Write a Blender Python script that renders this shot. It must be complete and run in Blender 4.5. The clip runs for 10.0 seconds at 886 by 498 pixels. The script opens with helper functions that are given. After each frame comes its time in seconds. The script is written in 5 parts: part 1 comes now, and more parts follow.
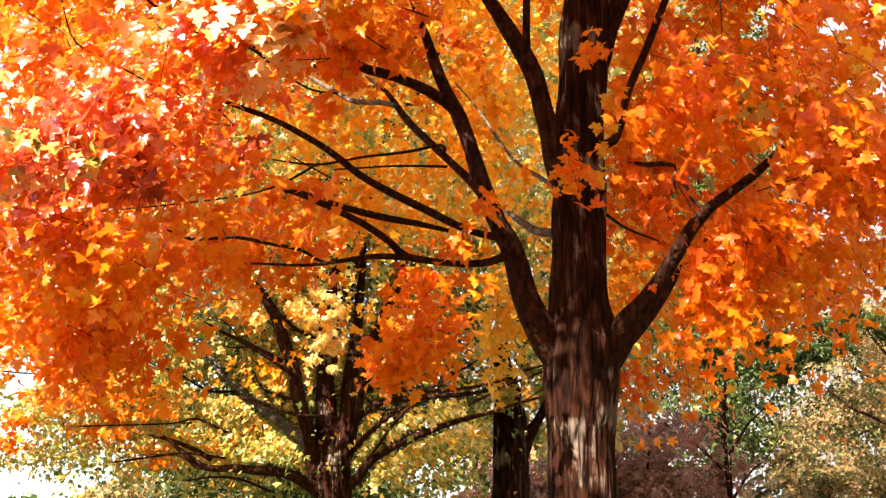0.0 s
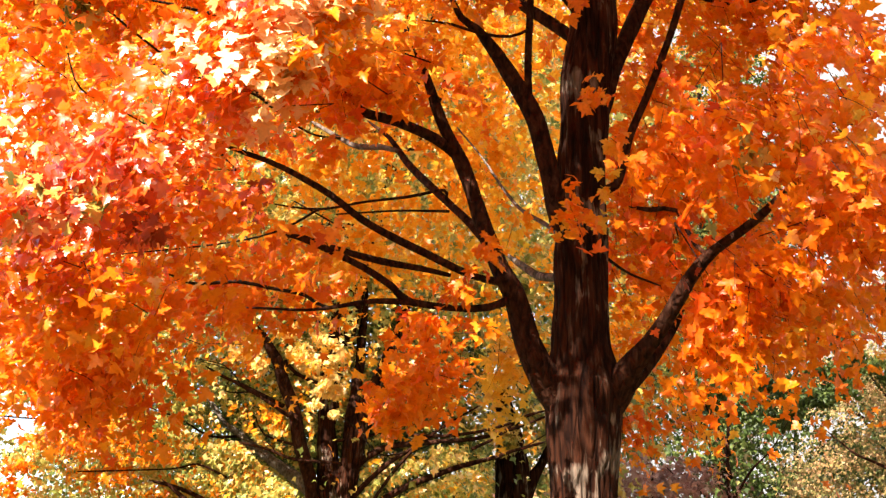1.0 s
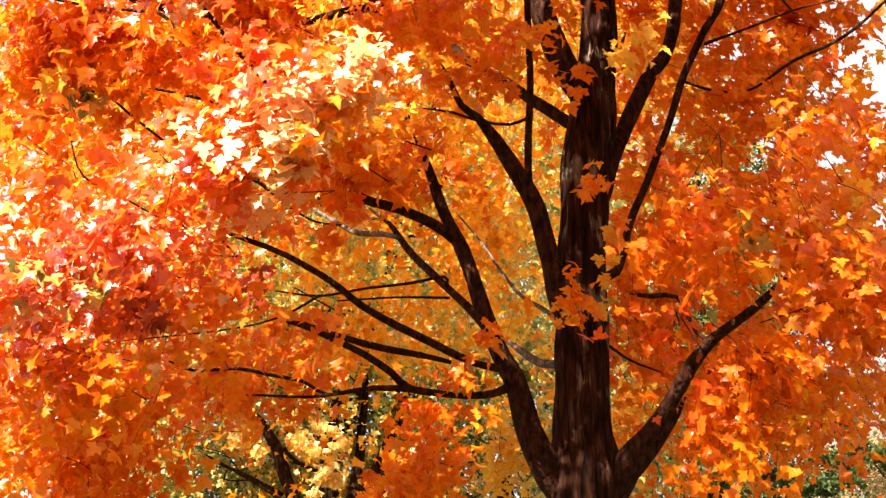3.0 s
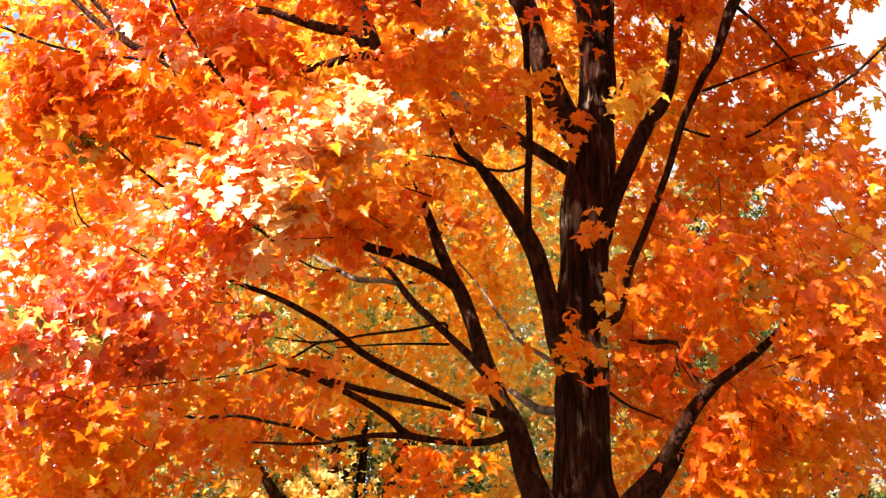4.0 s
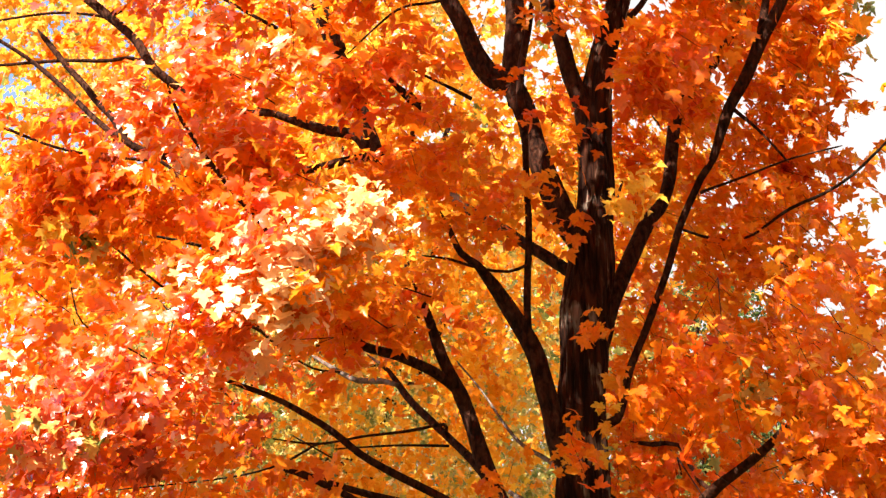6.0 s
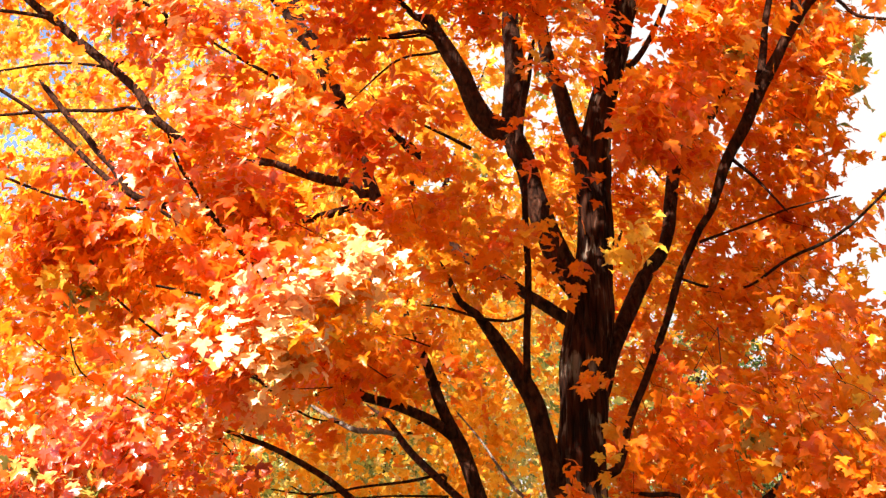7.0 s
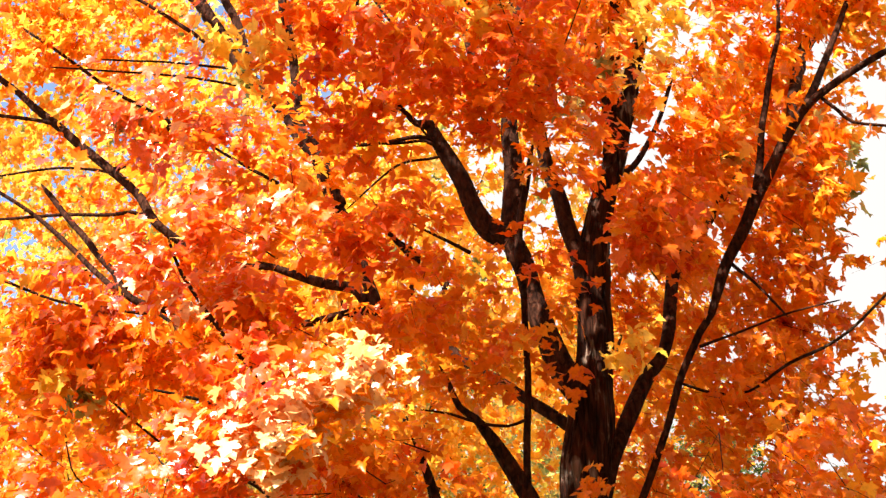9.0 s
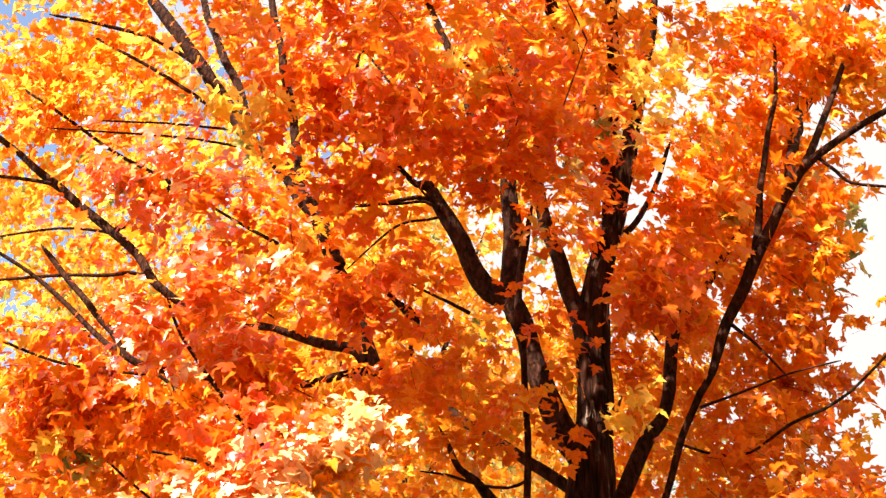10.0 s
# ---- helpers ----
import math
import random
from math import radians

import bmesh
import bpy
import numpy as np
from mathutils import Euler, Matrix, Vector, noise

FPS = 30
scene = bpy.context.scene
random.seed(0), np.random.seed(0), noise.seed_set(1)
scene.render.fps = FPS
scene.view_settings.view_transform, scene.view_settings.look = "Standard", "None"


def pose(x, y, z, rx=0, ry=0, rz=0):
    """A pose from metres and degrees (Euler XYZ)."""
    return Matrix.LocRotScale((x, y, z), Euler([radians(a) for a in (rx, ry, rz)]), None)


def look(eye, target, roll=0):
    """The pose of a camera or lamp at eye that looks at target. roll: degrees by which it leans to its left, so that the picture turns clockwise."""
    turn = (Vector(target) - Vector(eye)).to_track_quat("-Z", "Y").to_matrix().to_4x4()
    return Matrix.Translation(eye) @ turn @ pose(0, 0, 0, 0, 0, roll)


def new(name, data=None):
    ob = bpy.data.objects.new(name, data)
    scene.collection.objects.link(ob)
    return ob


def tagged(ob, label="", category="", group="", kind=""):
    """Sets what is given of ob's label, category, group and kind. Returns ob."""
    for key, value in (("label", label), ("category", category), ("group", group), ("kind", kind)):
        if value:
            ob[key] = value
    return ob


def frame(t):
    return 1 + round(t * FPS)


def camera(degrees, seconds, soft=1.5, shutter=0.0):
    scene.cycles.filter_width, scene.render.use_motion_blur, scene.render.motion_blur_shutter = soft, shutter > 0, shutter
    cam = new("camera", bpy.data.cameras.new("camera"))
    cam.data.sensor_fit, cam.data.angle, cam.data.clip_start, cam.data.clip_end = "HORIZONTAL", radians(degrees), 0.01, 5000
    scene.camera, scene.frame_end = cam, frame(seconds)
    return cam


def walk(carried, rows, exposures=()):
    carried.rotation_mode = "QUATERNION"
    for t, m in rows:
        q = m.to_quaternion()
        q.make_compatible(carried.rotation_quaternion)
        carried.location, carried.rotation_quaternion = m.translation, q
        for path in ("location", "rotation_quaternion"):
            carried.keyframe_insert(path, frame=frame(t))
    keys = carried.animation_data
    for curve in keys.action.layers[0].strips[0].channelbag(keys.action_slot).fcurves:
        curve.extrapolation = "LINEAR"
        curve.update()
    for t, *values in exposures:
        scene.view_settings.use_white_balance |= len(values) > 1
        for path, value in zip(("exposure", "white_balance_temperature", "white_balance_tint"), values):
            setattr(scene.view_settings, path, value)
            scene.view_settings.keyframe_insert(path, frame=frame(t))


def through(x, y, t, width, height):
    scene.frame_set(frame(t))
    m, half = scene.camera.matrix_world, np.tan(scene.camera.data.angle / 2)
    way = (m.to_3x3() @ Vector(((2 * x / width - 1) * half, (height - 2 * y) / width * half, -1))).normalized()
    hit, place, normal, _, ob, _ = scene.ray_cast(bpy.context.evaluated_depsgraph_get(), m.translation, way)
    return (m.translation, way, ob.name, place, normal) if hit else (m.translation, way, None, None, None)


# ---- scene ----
EYE = (0.0, 0.0, 1.6)


def aim(tilt, pan, roll):
    """Camera pose on the tripod: degrees up, degrees to the right, lean."""
    a, b = radians(tilt), radians(pan)
    d = Vector((math.sin(b) * math.cos(a), math.cos(b) * math.cos(a), math.sin(a)))
    return look(EYE, Vector(EYE) + d * 10, roll)


PATH = [
    (0.0, aim(14.000, 0.000, 0.00)), (0.5, aim(15.064, -0.024, 0.05)), (1.0, aim(15.889, -0.089, 0.07)),
    (1.5, aim(16.624, -0.085, 0.10)), (2.0, aim(17.496, -0.098, 0.10)), (2.5, aim(18.541, -0.116, 0.09)),
    (4.0, aim(21.508, -0.109, 0.03)), (4.5, aim(22.574, -0.111, 0.02)), (5.0, aim(23.663, -0.116, 0.05)),
    (5.5, aim(24.725, -0.108, 0.06)), (7.0, aim(27.838, -0.072, 0.10)), (7.5, aim(28.968, -0.096, 0.11)),
    (8.0, aim(30.100, -0.087, 0.13)), (8.5, aim(31.143, -0.069, 0.15)), (9.0, aim(32.238, -0.059, 0.14)),
    (9.5, aim(33.546, -0.051, 0.15)), (10.0, aim(34.791, -0.039, 0.13)),
]
cam = camera(36.2, 10.0, soft=1.35)
walk(cam, PATH, exposures=[(0.0, 2.12, 7100, 13), (10.0, 1.97, 7100, 13)])

# ---- light ----
SUN_TO = Vector((-0.40, -0.60, 0.69)).normalized()
world = bpy.data.worlds.new("sky")
scene.world = world
world.use_nodes = True
wn, wl = world.node_tree.nodes, world.node_tree.links
wn.clear()
sky = wn.new("ShaderNodeTexSky")
sky.sky_type = "NISHITA"
sky.sun_disc = False
sky.sun_elevation = math.asin(SUN_TO.z)
sky.sun_rotation = math.atan2(SUN_TO.x, SUN_TO.y)
sky.dust_density = 0.8
# bright cloud over the eastern sky, breaking into blue towards the west
wco = wn.new("ShaderNodeTexCoord")
wmap = wn.new("ShaderNodeMapping")
wmap.inputs["Scale"].default_value = (1.6, 1.6, 3.0)
wmap.inputs["Location"].default_value = (0.4, 0.0, 0.2)
wnoi = wn.new("ShaderNodeTexNoise")
wnoi.inputs["Scale"].default_value = 1.6
wnoi.inputs["Detail"].default_value = 6.0
wramp = wn.new("ShaderNodeValToRGB")
wramp.color_ramp.elements[0].position = 0.38
wramp.color_ramp.elements[0].color = (0.02, 0.02, 0.02, 1)
wramp.color_ramp.elements[1].position = 0.50
wmix = wn.new("ShaderNodeMixRGB")
wmix.inputs[2].default_value = (2.7, 2.74, 2.82, 1)
wbg = wn.new("ShaderNodeBackground")
wbg.inputs["Strength"].default_value = 0.095
wout = wn.new("ShaderNodeOutputWorld")
wl.new(wco.outputs["Generated"], wmap.inputs["Vector"])
wl.new(wmap.outputs["Vector"], wnoi.inputs["Vector"])
wsep = wn.new("ShaderNodeSeparateXYZ")
wadd = wn.new("ShaderNodeMath")
wadd.operation = "MULTIPLY_ADD"
wadd.inputs[1].default_value = 0.55
wl.new(wco.outputs["Generated"], wsep.inputs[0])
wl.new(wsep.outputs["X"], wadd.inputs[0])
wl.new(wnoi.outputs["Fac"], wadd.inputs[2])
wl.new(wadd.outputs[0], wramp.inputs["Fac"])
wl.new(wramp.outputs["Color"], wmix.inputs[0])
wl.new(sky.outputs["Color"], wmix.inputs[1])
wl.new(wmix.outputs["Color"], wbg.inputs["Color"])
wl.new(wbg.outputs["Background"], wout.inputs["Surface"])

sun = new("sun", bpy.data.lights.new("sun", "SUN"))
sun.data.energy = 5.0
sun.data.angle = radians(0.53)
sun.data.color = (1.0, 0.95, 0.86)
sun.matrix_world = look((0, 0, 30), Vector((0, 0, 30)) - SUN_TO)


# ---- materials ----
def material(name):
    m = bpy.data.materials.new(name)
    m.use_nodes = True
    n, l = m.node_tree.nodes, m.node_tree.links
    return m, n, l, n["Principled BSDF"]


def ramp_node(n, stops):
    r = n.new("ShaderNodeValToRGB")
    e = r.color_ramp.elements
    while len(e) < len(stops):
        e.new(0.5)
    for k, (p, c) in zip(e, stops):
        k.position, k.color = p, (*c, 1)
    return r


def leaf_material(name, stops, patch=1.2, through=0.58, gloss=0.36, shine=0.42):
    """Autumn leaf: hue by leaf and by patch of the crown, light shining through the blade."""
    m, n, l, b = material(name)
    geo = n.new("ShaderNodeNewGeometry")
    info = n.new("ShaderNodeObjectInfo")
    noi = n.new("ShaderNodeTexNoise")
    noi.inputs["Scale"].default_value = patch
    noi.inputs["Detail"].default_value = 2.0
    l.new(geo.outputs["Position"], noi.inputs["Vector"])
    a = n.new("ShaderNodeMath")
    a.operation = "MULTIPLY_ADD"
    a.inputs[1].default_value = 0.55
    both = n.new("ShaderNodeMath")
    both.operation = "ADD"
    l.new(geo.outputs["Random Per Island"], both.inputs[0])
    l.new(info.outputs["Random"], both.inputs[1])
    turn = n.new("ShaderNodeMath")
    turn.operation = "FRACT"
    l.new(both.outputs[0], turn.inputs[0])
    l.new(turn.outputs[0], a.inputs[0])
    c = n.new("ShaderNodeMath")
    c.operation = "MULTIPLY_ADD"
    c.inputs[1].default_value = 1.1
    c.inputs[2].default_value = -0.30
    l.new(noi.outputs["Fac"], c.inputs[0])
    l.new(c.outputs[0], a.inputs[2])
    r = ramp_node(n, stops)
    l.new(a.outputs[0], r.inputs["Fac"])
    # veins, blotches and scorched margins inside the blade
    fine = n.new("ShaderNodeTexNoise")
    fine.inputs["Scale"].default_value = 38.0
    fine.inputs["Detail"].default_value = 3.0
    l.new(geo.outputs["Position"], fine.inputs["Vector"])
    fr = ramp_node(n, [(0.30, (0.62, 0.55, 0.45)), (0.52, (1, 1, 1)), (0.75, (1.0, 1.12, 1.1))])
    l.new(fine.outputs["Fac"], fr.inputs["Fac"])
    mul = n.new("ShaderNodeMixRGB")
    mul.blend_type = "MULTIPLY"
    mul.inputs[0].default_value = 0.55
    l.new(r.outputs["Color"], mul.inputs[1])
    l.new(fr.outputs["Color"], mul.inputs[2])
    l.new(mul.outputs["Color"], b.inputs["Base Color"])
    b.inputs["Roughness"].default_value = gloss
    b.inputs["Specular IOR Level"].default_value = shine
    b.inputs["Coat Weight"].default_value = 0.9 if shine == 1.0 else 0.0
    b.inputs["Coat Roughness"].default_value = gloss
    bump = n.new("ShaderNodeBump")
    bump.inputs["Strength"].default_value = 0.35
    bump.inputs["Distance"].default_value = 0.01
    l.new(fine.outputs["Fac"], bump.inputs["Height"])
    l.new(bump.outputs["Normal"], b.inputs["Normal"])
    tr = n.new("ShaderNodeBsdfTranslucent")
    gam = n.new("ShaderNodeGamma")
    gam.inputs["Gamma"].default_value = 0.82
    l.new(mul.outputs["Color"], gam.inputs["Color"])
    l.new(gam.outputs["Color"], tr.inputs["Color"])
    mix = n.new("ShaderNodeMixShader")
    mix.inputs[0].default_value = through
    l.new(b.outputs["BSDF"], mix.inputs[1])
    l.new(tr.outputs["BSDF"], mix.inputs[2])
    l.new(mix.outputs["Shader"], n["Material Output"].inputs["Surface"])
    return m


LEAF = {
    "red": leaf_material("red_leaf", [(0.0, (0.55, 0.040, 0.008)), (0.3, (0.74, 0.095, 0.006)), (0.6, (0.78, 0.155, 0.006)),
                                      (0.90, (0.81, 0.22, 0.012)), (1.0, (0.83, 0.46, 0.05))], gloss=0.40, shine=0.5),
    "sheen": leaf_material("glossy_red_leaf", [(0.0, (0.46, 0.035, 0.010)), (0.3, (0.66, 0.070, 0.008)), (0.6, (0.73, 0.12, 0.008)),
                                               (0.86, (0.77, 0.20, 0.012)), (0.94, (0.80, 0.40, 0.04)), (1.0, (0.12, 0.10, 0.02))],
                           gloss=0.30, shine=1.0, through=0.5),
    "deep": leaf_material("deep_orange_leaf", [(0.0, (0.50, 0.05, 0.006)), (0.3, (0.74, 0.140, 0.005)), (0.65, (0.79, 0.205, 0.006)),
                                               (0.93, (0.81, 0.28, 0.012)), (1.0, (0.28, 0.26, 0.03))]),
    "orange": leaf_material("orange_leaf", [(0.0, (0.64, 0.07, 0.006)), (0.3, (0.78, 0.15, 0.006)), (0.65, (0.81, 0.23, 0.008)),
                                            (0.9, (0.84, 0.42, 0.03)), (1.0, (0.80, 0.58, 0.06))], gloss=0.32),
    # pale leaf backs, with sun glint put into the base colour
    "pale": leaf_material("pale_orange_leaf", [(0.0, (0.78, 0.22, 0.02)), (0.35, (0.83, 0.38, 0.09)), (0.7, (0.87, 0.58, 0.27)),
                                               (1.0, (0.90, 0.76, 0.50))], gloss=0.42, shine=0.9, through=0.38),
    "gold": leaf_material("golden_leaf", [(0.0, (0.70, 0.15, 0.006)), (0.35, (0.79, 0.26, 0.012)), (0.7, (0.82, 0.38, 0.025)),
                                          (0.9, (0.85, 0.58, 0.05)), (1.0, (0.32, 0.36, 0.04))], through=0.68),
    "lemon": leaf_material("lemon_yellow_leaf", [(0.0, (0.78, 0.34, 0.02)), (0.4, (0.82, 0.47, 0.04)), (1.0, (0.84, 0.60, 0.10))]),
    # cream end stop puts sun highlights into the leaf colour
    "olive": leaf_material("yellow_green_leaf", [(0.0, (0.05, 0.08, 0.016)), (0.34, (0.18, 0.23, 0.045)), (0.54, (0.52, 0.46, 0.10)),
                                                 (0.76, (0.78, 0.44, 0.09)), (1.0, (0.90, 0.80, 0.46))], patch=0.9, shine=0.95, through=0.5),
    "cream": leaf_material("pale_golden_leaf", [(0.0, (0.80, 0.42, 0.07)), (0.5, (0.87, 0.60, 0.18)), (1.0, (0.90, 0.74, 0.36))], shine=0.8),
    "maroon": leaf_material("dark_red_leaf", [(0.0, (0.12, 0.020, 0.005)), (0.5, (0.28, 0.034, 0.007)), (1.0, (0.44, 0.07, 0.01))], through=0.5, shine=0.3),
    "green": leaf_material("green_leaf", [(0.0, (0.02, 0.036, 0.009)), (0.5, (0.05, 0.08, 0.016)), (0.85, (0.12, 0.155, 0.035)),
                                          (1.0, (0.30, 0.25, 0.05))], patch=0.6, through=0.35, gloss=0.45, shine=0.3),
    "oak": leaf_material("russet_oak_leaf", [(0.0, (0.025, 0.034, 0.009)), (0.30, (0.10, 0.11, 0.03)), (0.48, (0.30, 0.24, 0.08)),
                                             (0.72, (0.44, 0.22, 0.10)), (1.0, (0.64, 0.50, 0.28))], patch=1.1, through=0.42, gloss=0.5, shine=0.3),
    "plum": leaf_material("dusty_red_leaf", [(0.0, (0.12, 0.045, 0.035)), (0.5, (0.44, 0.19, 0.14)), (1.0, (0.66, 0.44, 0.34))],
                          patch=0.8, through=0.3, gloss=0.5, shine=0.4),
}


def bark_material(name, dark, light, grey, scale=1.0, long=0.14, cracks=0.8, fleck_amount=0.35):
    m, n, l, b = material(name)
    geo = n.new("ShaderNodeNewGeometry")
    mp = n.new("ShaderNodeMapping")
    mp.inputs["Scale"].default_value = (1, 1, long)
    l.new(geo.outputs["Position"], mp.inputs["Vector"])
    big = n.new("ShaderNodeTexNoise")
    big.inputs["Scale"].default_value = 22.0 * scale
    big.inputs["Detail"].default_value = 6.0
    big.inputs["Distortion"].default_value = 0.6
    l.new(mp.outputs["Vector"], big.inputs["Vector"])
    vor = n.new("ShaderNodeTexVoronoi")
    vor.feature = "DISTANCE_TO_EDGE"
    vor.inputs["Scale"].default_value = 14.0 * scale
    l.new(mp.outputs["Vector"], vor.inputs["Vector"])
    st = n.new("ShaderNodeTexNoise")
    st.inputs["Scale"].default_value = 2.3
    st.inputs["Detail"].default_value = 4.0
    l.new(geo.outputs["Position"], st.inputs["Vector"])
    mid = [0.55 * a + 0.45 * c for a, c in zip(light, grey)]
    r = ramp_node(n, [(0.36, dark), (0.60, light), (0.85, mid)])
    l.new(big.outputs["Fac"], r.inputs["Fac"])
    flake = n.new("ShaderNodeMath")
    flake.operation = "MULTIPLY_ADD"
    flake.inputs[1].default_value = 0.55
    l.new(big.outputs["Fac"], flake.inputs[0])
    l.new(st.outputs["Fac"], flake.inputs[2])
    # grey bark plates, with sunlit flecks put into the colour
    sun_fleck = n.new("ShaderNodeMixRGB")
    sun_fleck.inputs[2].default_value = (*grey, 1)
    sr = ramp_node(n, [(0.87, (0, 0, 0)), (0.95, (fleck_amount, fleck_amount, fleck_amount))])
    l.new(flake.outputs[0], sr.inputs["Fac"])
    l.new(sr.outputs["Color"], sun_fleck.inputs[0])
    l.new(r.outputs["Color"], sun_fleck.inputs[1])
    crack = ramp_node(n, [(0.0, (0.12, 0.10, 0.09)), (0.16, (1, 1, 1))])
    l.new(vor.outputs["Distance"], crack.inputs["Fac"])
    mul = n.new("ShaderNodeMixRGB")
    mul.blend_type = "MULTIPLY"
    mul.inputs[0].default_value = cracks
    l.new(sun_fleck.outputs["Color"], mul.inputs[1])
    l.new(crack.outputs["Color"], mul.inputs[2])
    l.new(mul.outputs["Color"], b.inputs["Base Color"])
    b.inputs["Roughness"].default_value = 0.9
    b.inputs["Specular IOR Level"].default_value = 0.07
    add = n.new("ShaderNodeMath")
    add.operation = "MULTIPLY_ADD"
    add.inputs[1].default_value = cracks
    l.new(crack.outputs["Color"], add.inputs[0])
    l.new(big.outputs["Fac"], add.inputs[2])
    bump = n.new("ShaderNodeBump")
    bump.inputs["Strength"].default_value = 1.0
    bump.inputs["Distance"].default_value = 0.03
    l.new(add.outputs[0], bump.inputs["Height"])
    l.new(bump.outputs["Normal"], b.inputs["Normal"])
    return m


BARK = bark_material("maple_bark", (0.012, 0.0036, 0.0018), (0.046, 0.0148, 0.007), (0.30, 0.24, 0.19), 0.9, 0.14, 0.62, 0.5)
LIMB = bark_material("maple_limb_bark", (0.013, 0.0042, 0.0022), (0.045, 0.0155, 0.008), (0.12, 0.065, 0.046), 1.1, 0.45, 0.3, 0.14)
TWIG = bark_material("twig_bark", (0.012, 0.007, 0.005), (0.035, 0.02, 0.013), (0.08, 0.058, 0.04), 1.2, 0.8, 0.1)
# lighter bark: sunlight on a few branches put into their colour
SUNLIT = bark_material("sunlit_limb_bark", (0.06, 0.045, 0.035), (0.16, 0.13, 0.11), (0.36, 0.32, 0.28), 1.0, 0.7, 0.2)

grass, gn, gl, gb = material("leaf_strewn_grass")
gco = gn.new("ShaderNodeNewGeometry")
g1 = gn.new("ShaderNodeTexNoise")
g1.inputs["Scale"].default_value = 9.0
g1.inputs["Detail"].default_value = 8.0
gl.new(gco.outputs["Position"], g1.inputs["Vector"])
gr = ramp_node(gn, [(0.30, (0.02, 0.035, 0.009)), (0.54, (0.05, 0.075, 0.018)), (0.60, (0.22, 0.09, 0.015)), (0.78, (0.34, 0.14, 0.03))])
gl.new(g1.outputs["Fac"], gr.inputs["Fac"])
gl.new(gr.outputs["Color"], gb.inputs["Base Color"])
gb.inputs["Roughness"].default_value = 0.9
gbump = gn.new("ShaderNodeBump")
gl.new(g1.outputs["Fac"], gbump.inputs["Height"])
gl.new(gbump.outputs["Normal"], gb.inputs["Normal"])


# ---- builders ----
def mesh_object(name, verts, faces, mat, parent=None, smooth=False, label="", kind=""):
    me = bpy.data.meshes.new(name)
    me.from_pydata(verts, [], faces)
    me.materials.append(mat)
    if smooth:
        me.polygons.foreach_set("use_smooth", [True] * len(me.polygons))
    return tagged(attach(new(name, me), parent), label=label, kind=kind)


def thing(name, x, y, z, label, category, group=""):
    ob = tagged(new(name), label, category, group)
    ob.location = (x, y, z)
    return ob


def attach(ob, parent):
    """Make ob a part of parent, leaving it where it is."""
    ob.parent = parent
    if parent:
        ob.matrix_parent_inverse = Matrix.Translation(parent.location).inverted()
    return ob


def smooth_path(pts, step):
    """Catmull-Rom through points of x, y, z, radius."""
    p = np.array(pts, float)
    q = np.vstack([2 * p[0] - p[1], p, 2 * p[-1] - p[-2]])
    out = []
    for i in range(1, len(q) - 2):
        k = max(2, int(np.linalg.norm(q[i + 1, :3] - q[i, :3]) / step))
        for u in np.arange(k) / k:
            a, b, c, d = q[i - 1:i + 3]
            out.append(0.5 * (2 * b + (c - a) * u + (2 * a - 5 * b + 4 * c - d) * u * u + (3 * b - a - 3 * c + d) * u ** 3))
    out.append(p[-1])
    out = np.array(out)
    # radii taper evenly from point to point
    run = np.concatenate([[0], np.cumsum(np.linalg.norm(np.diff(out[:, :3], axis=0), axis=1))])
    at = [run[np.argmin(np.linalg.norm(out[:, :3] - c, axis=1))] for c in p[:, :3]]
    out[:, 3] = np.maximum(np.interp(run, at, p[:, 3]), 0.003)
    return out


def tube(pts, sides, step, rough=0.0, ridges=0, seed=0.0, wobble=0.0, furrow=0.0):
    """Vertices and faces of a tapered limb, with bark ridges running along it."""
    p = smooth_path(pts, step)
    n = len(p)
    tang = np.gradient(p[:, :3], axis=0)
    tang /= np.linalg.norm(tang, axis=1)[:, None]
    ref = np.array([0.0, 1.0, 0.0]) if abs(tang[0][1]) < 0.9 else np.array([1.0, 0.0, 0.0])
    verts, faces = [], []
    run = 0.0
    for i in range(n):
        u = np.cross(tang[i], ref)
        u /= np.linalg.norm(u)
        v = np.cross(u, tang[i])
        ref = v
        if i:
            run += float(np.linalg.norm(p[i, :3] - p[i - 1, :3]))
        c = p[i, :3].copy()
        if wobble:
            w = noise.noise_vector((run * 2.2 + seed, seed * 1.7, 0.3))
            c += np.array(w) * min(wobble, p[i, 3] * 0.45)
        for k in range(sides):
            a = 2 * math.pi * k / sides
            r = p[i, 3]
            if rough:
                e = noise.noise((math.cos(a) * 1.3 + seed, math.sin(a) * 1.3, run * 1.6))
                r *= 1 + rough * 0.7 * e
                if ridges:
                    ca, sa = math.cos(a) * ridges * 0.32, math.sin(a) * ridges * 0.32
                    f = noise.noise((ca + seed, sa, run * 1.1))
                    g = noise.noise((ca * 2.3, sa * 2.3 + seed, run * 2.6))
                    cut = min(furrow, 0.09 * p[i, 3])
                    r -= cut * math.exp(-(f / 0.10) ** 2) + 0.45 * cut * math.exp(-(g / 0.10) ** 2)
            verts.append(tuple(c + (u * math.cos(a) + v * math.sin(a)) * r))
    for i in range(n - 1):
        for k in range(sides):
            k2 = (k + 1) % sides
            faces.append((i * sides + k, i * sides + k2, (i + 1) * sides + k2, (i + 1) * sides + k))
    faces.append(tuple(range((n - 1) * sides, n * sides)))
    faces.append(tuple(reversed(range(sides))))
    return verts, faces


DEEP = 1.3
TIPS = []  # ends of the bare limbs
BARE = []  # limbs kept clear of leaves as seen from the camera


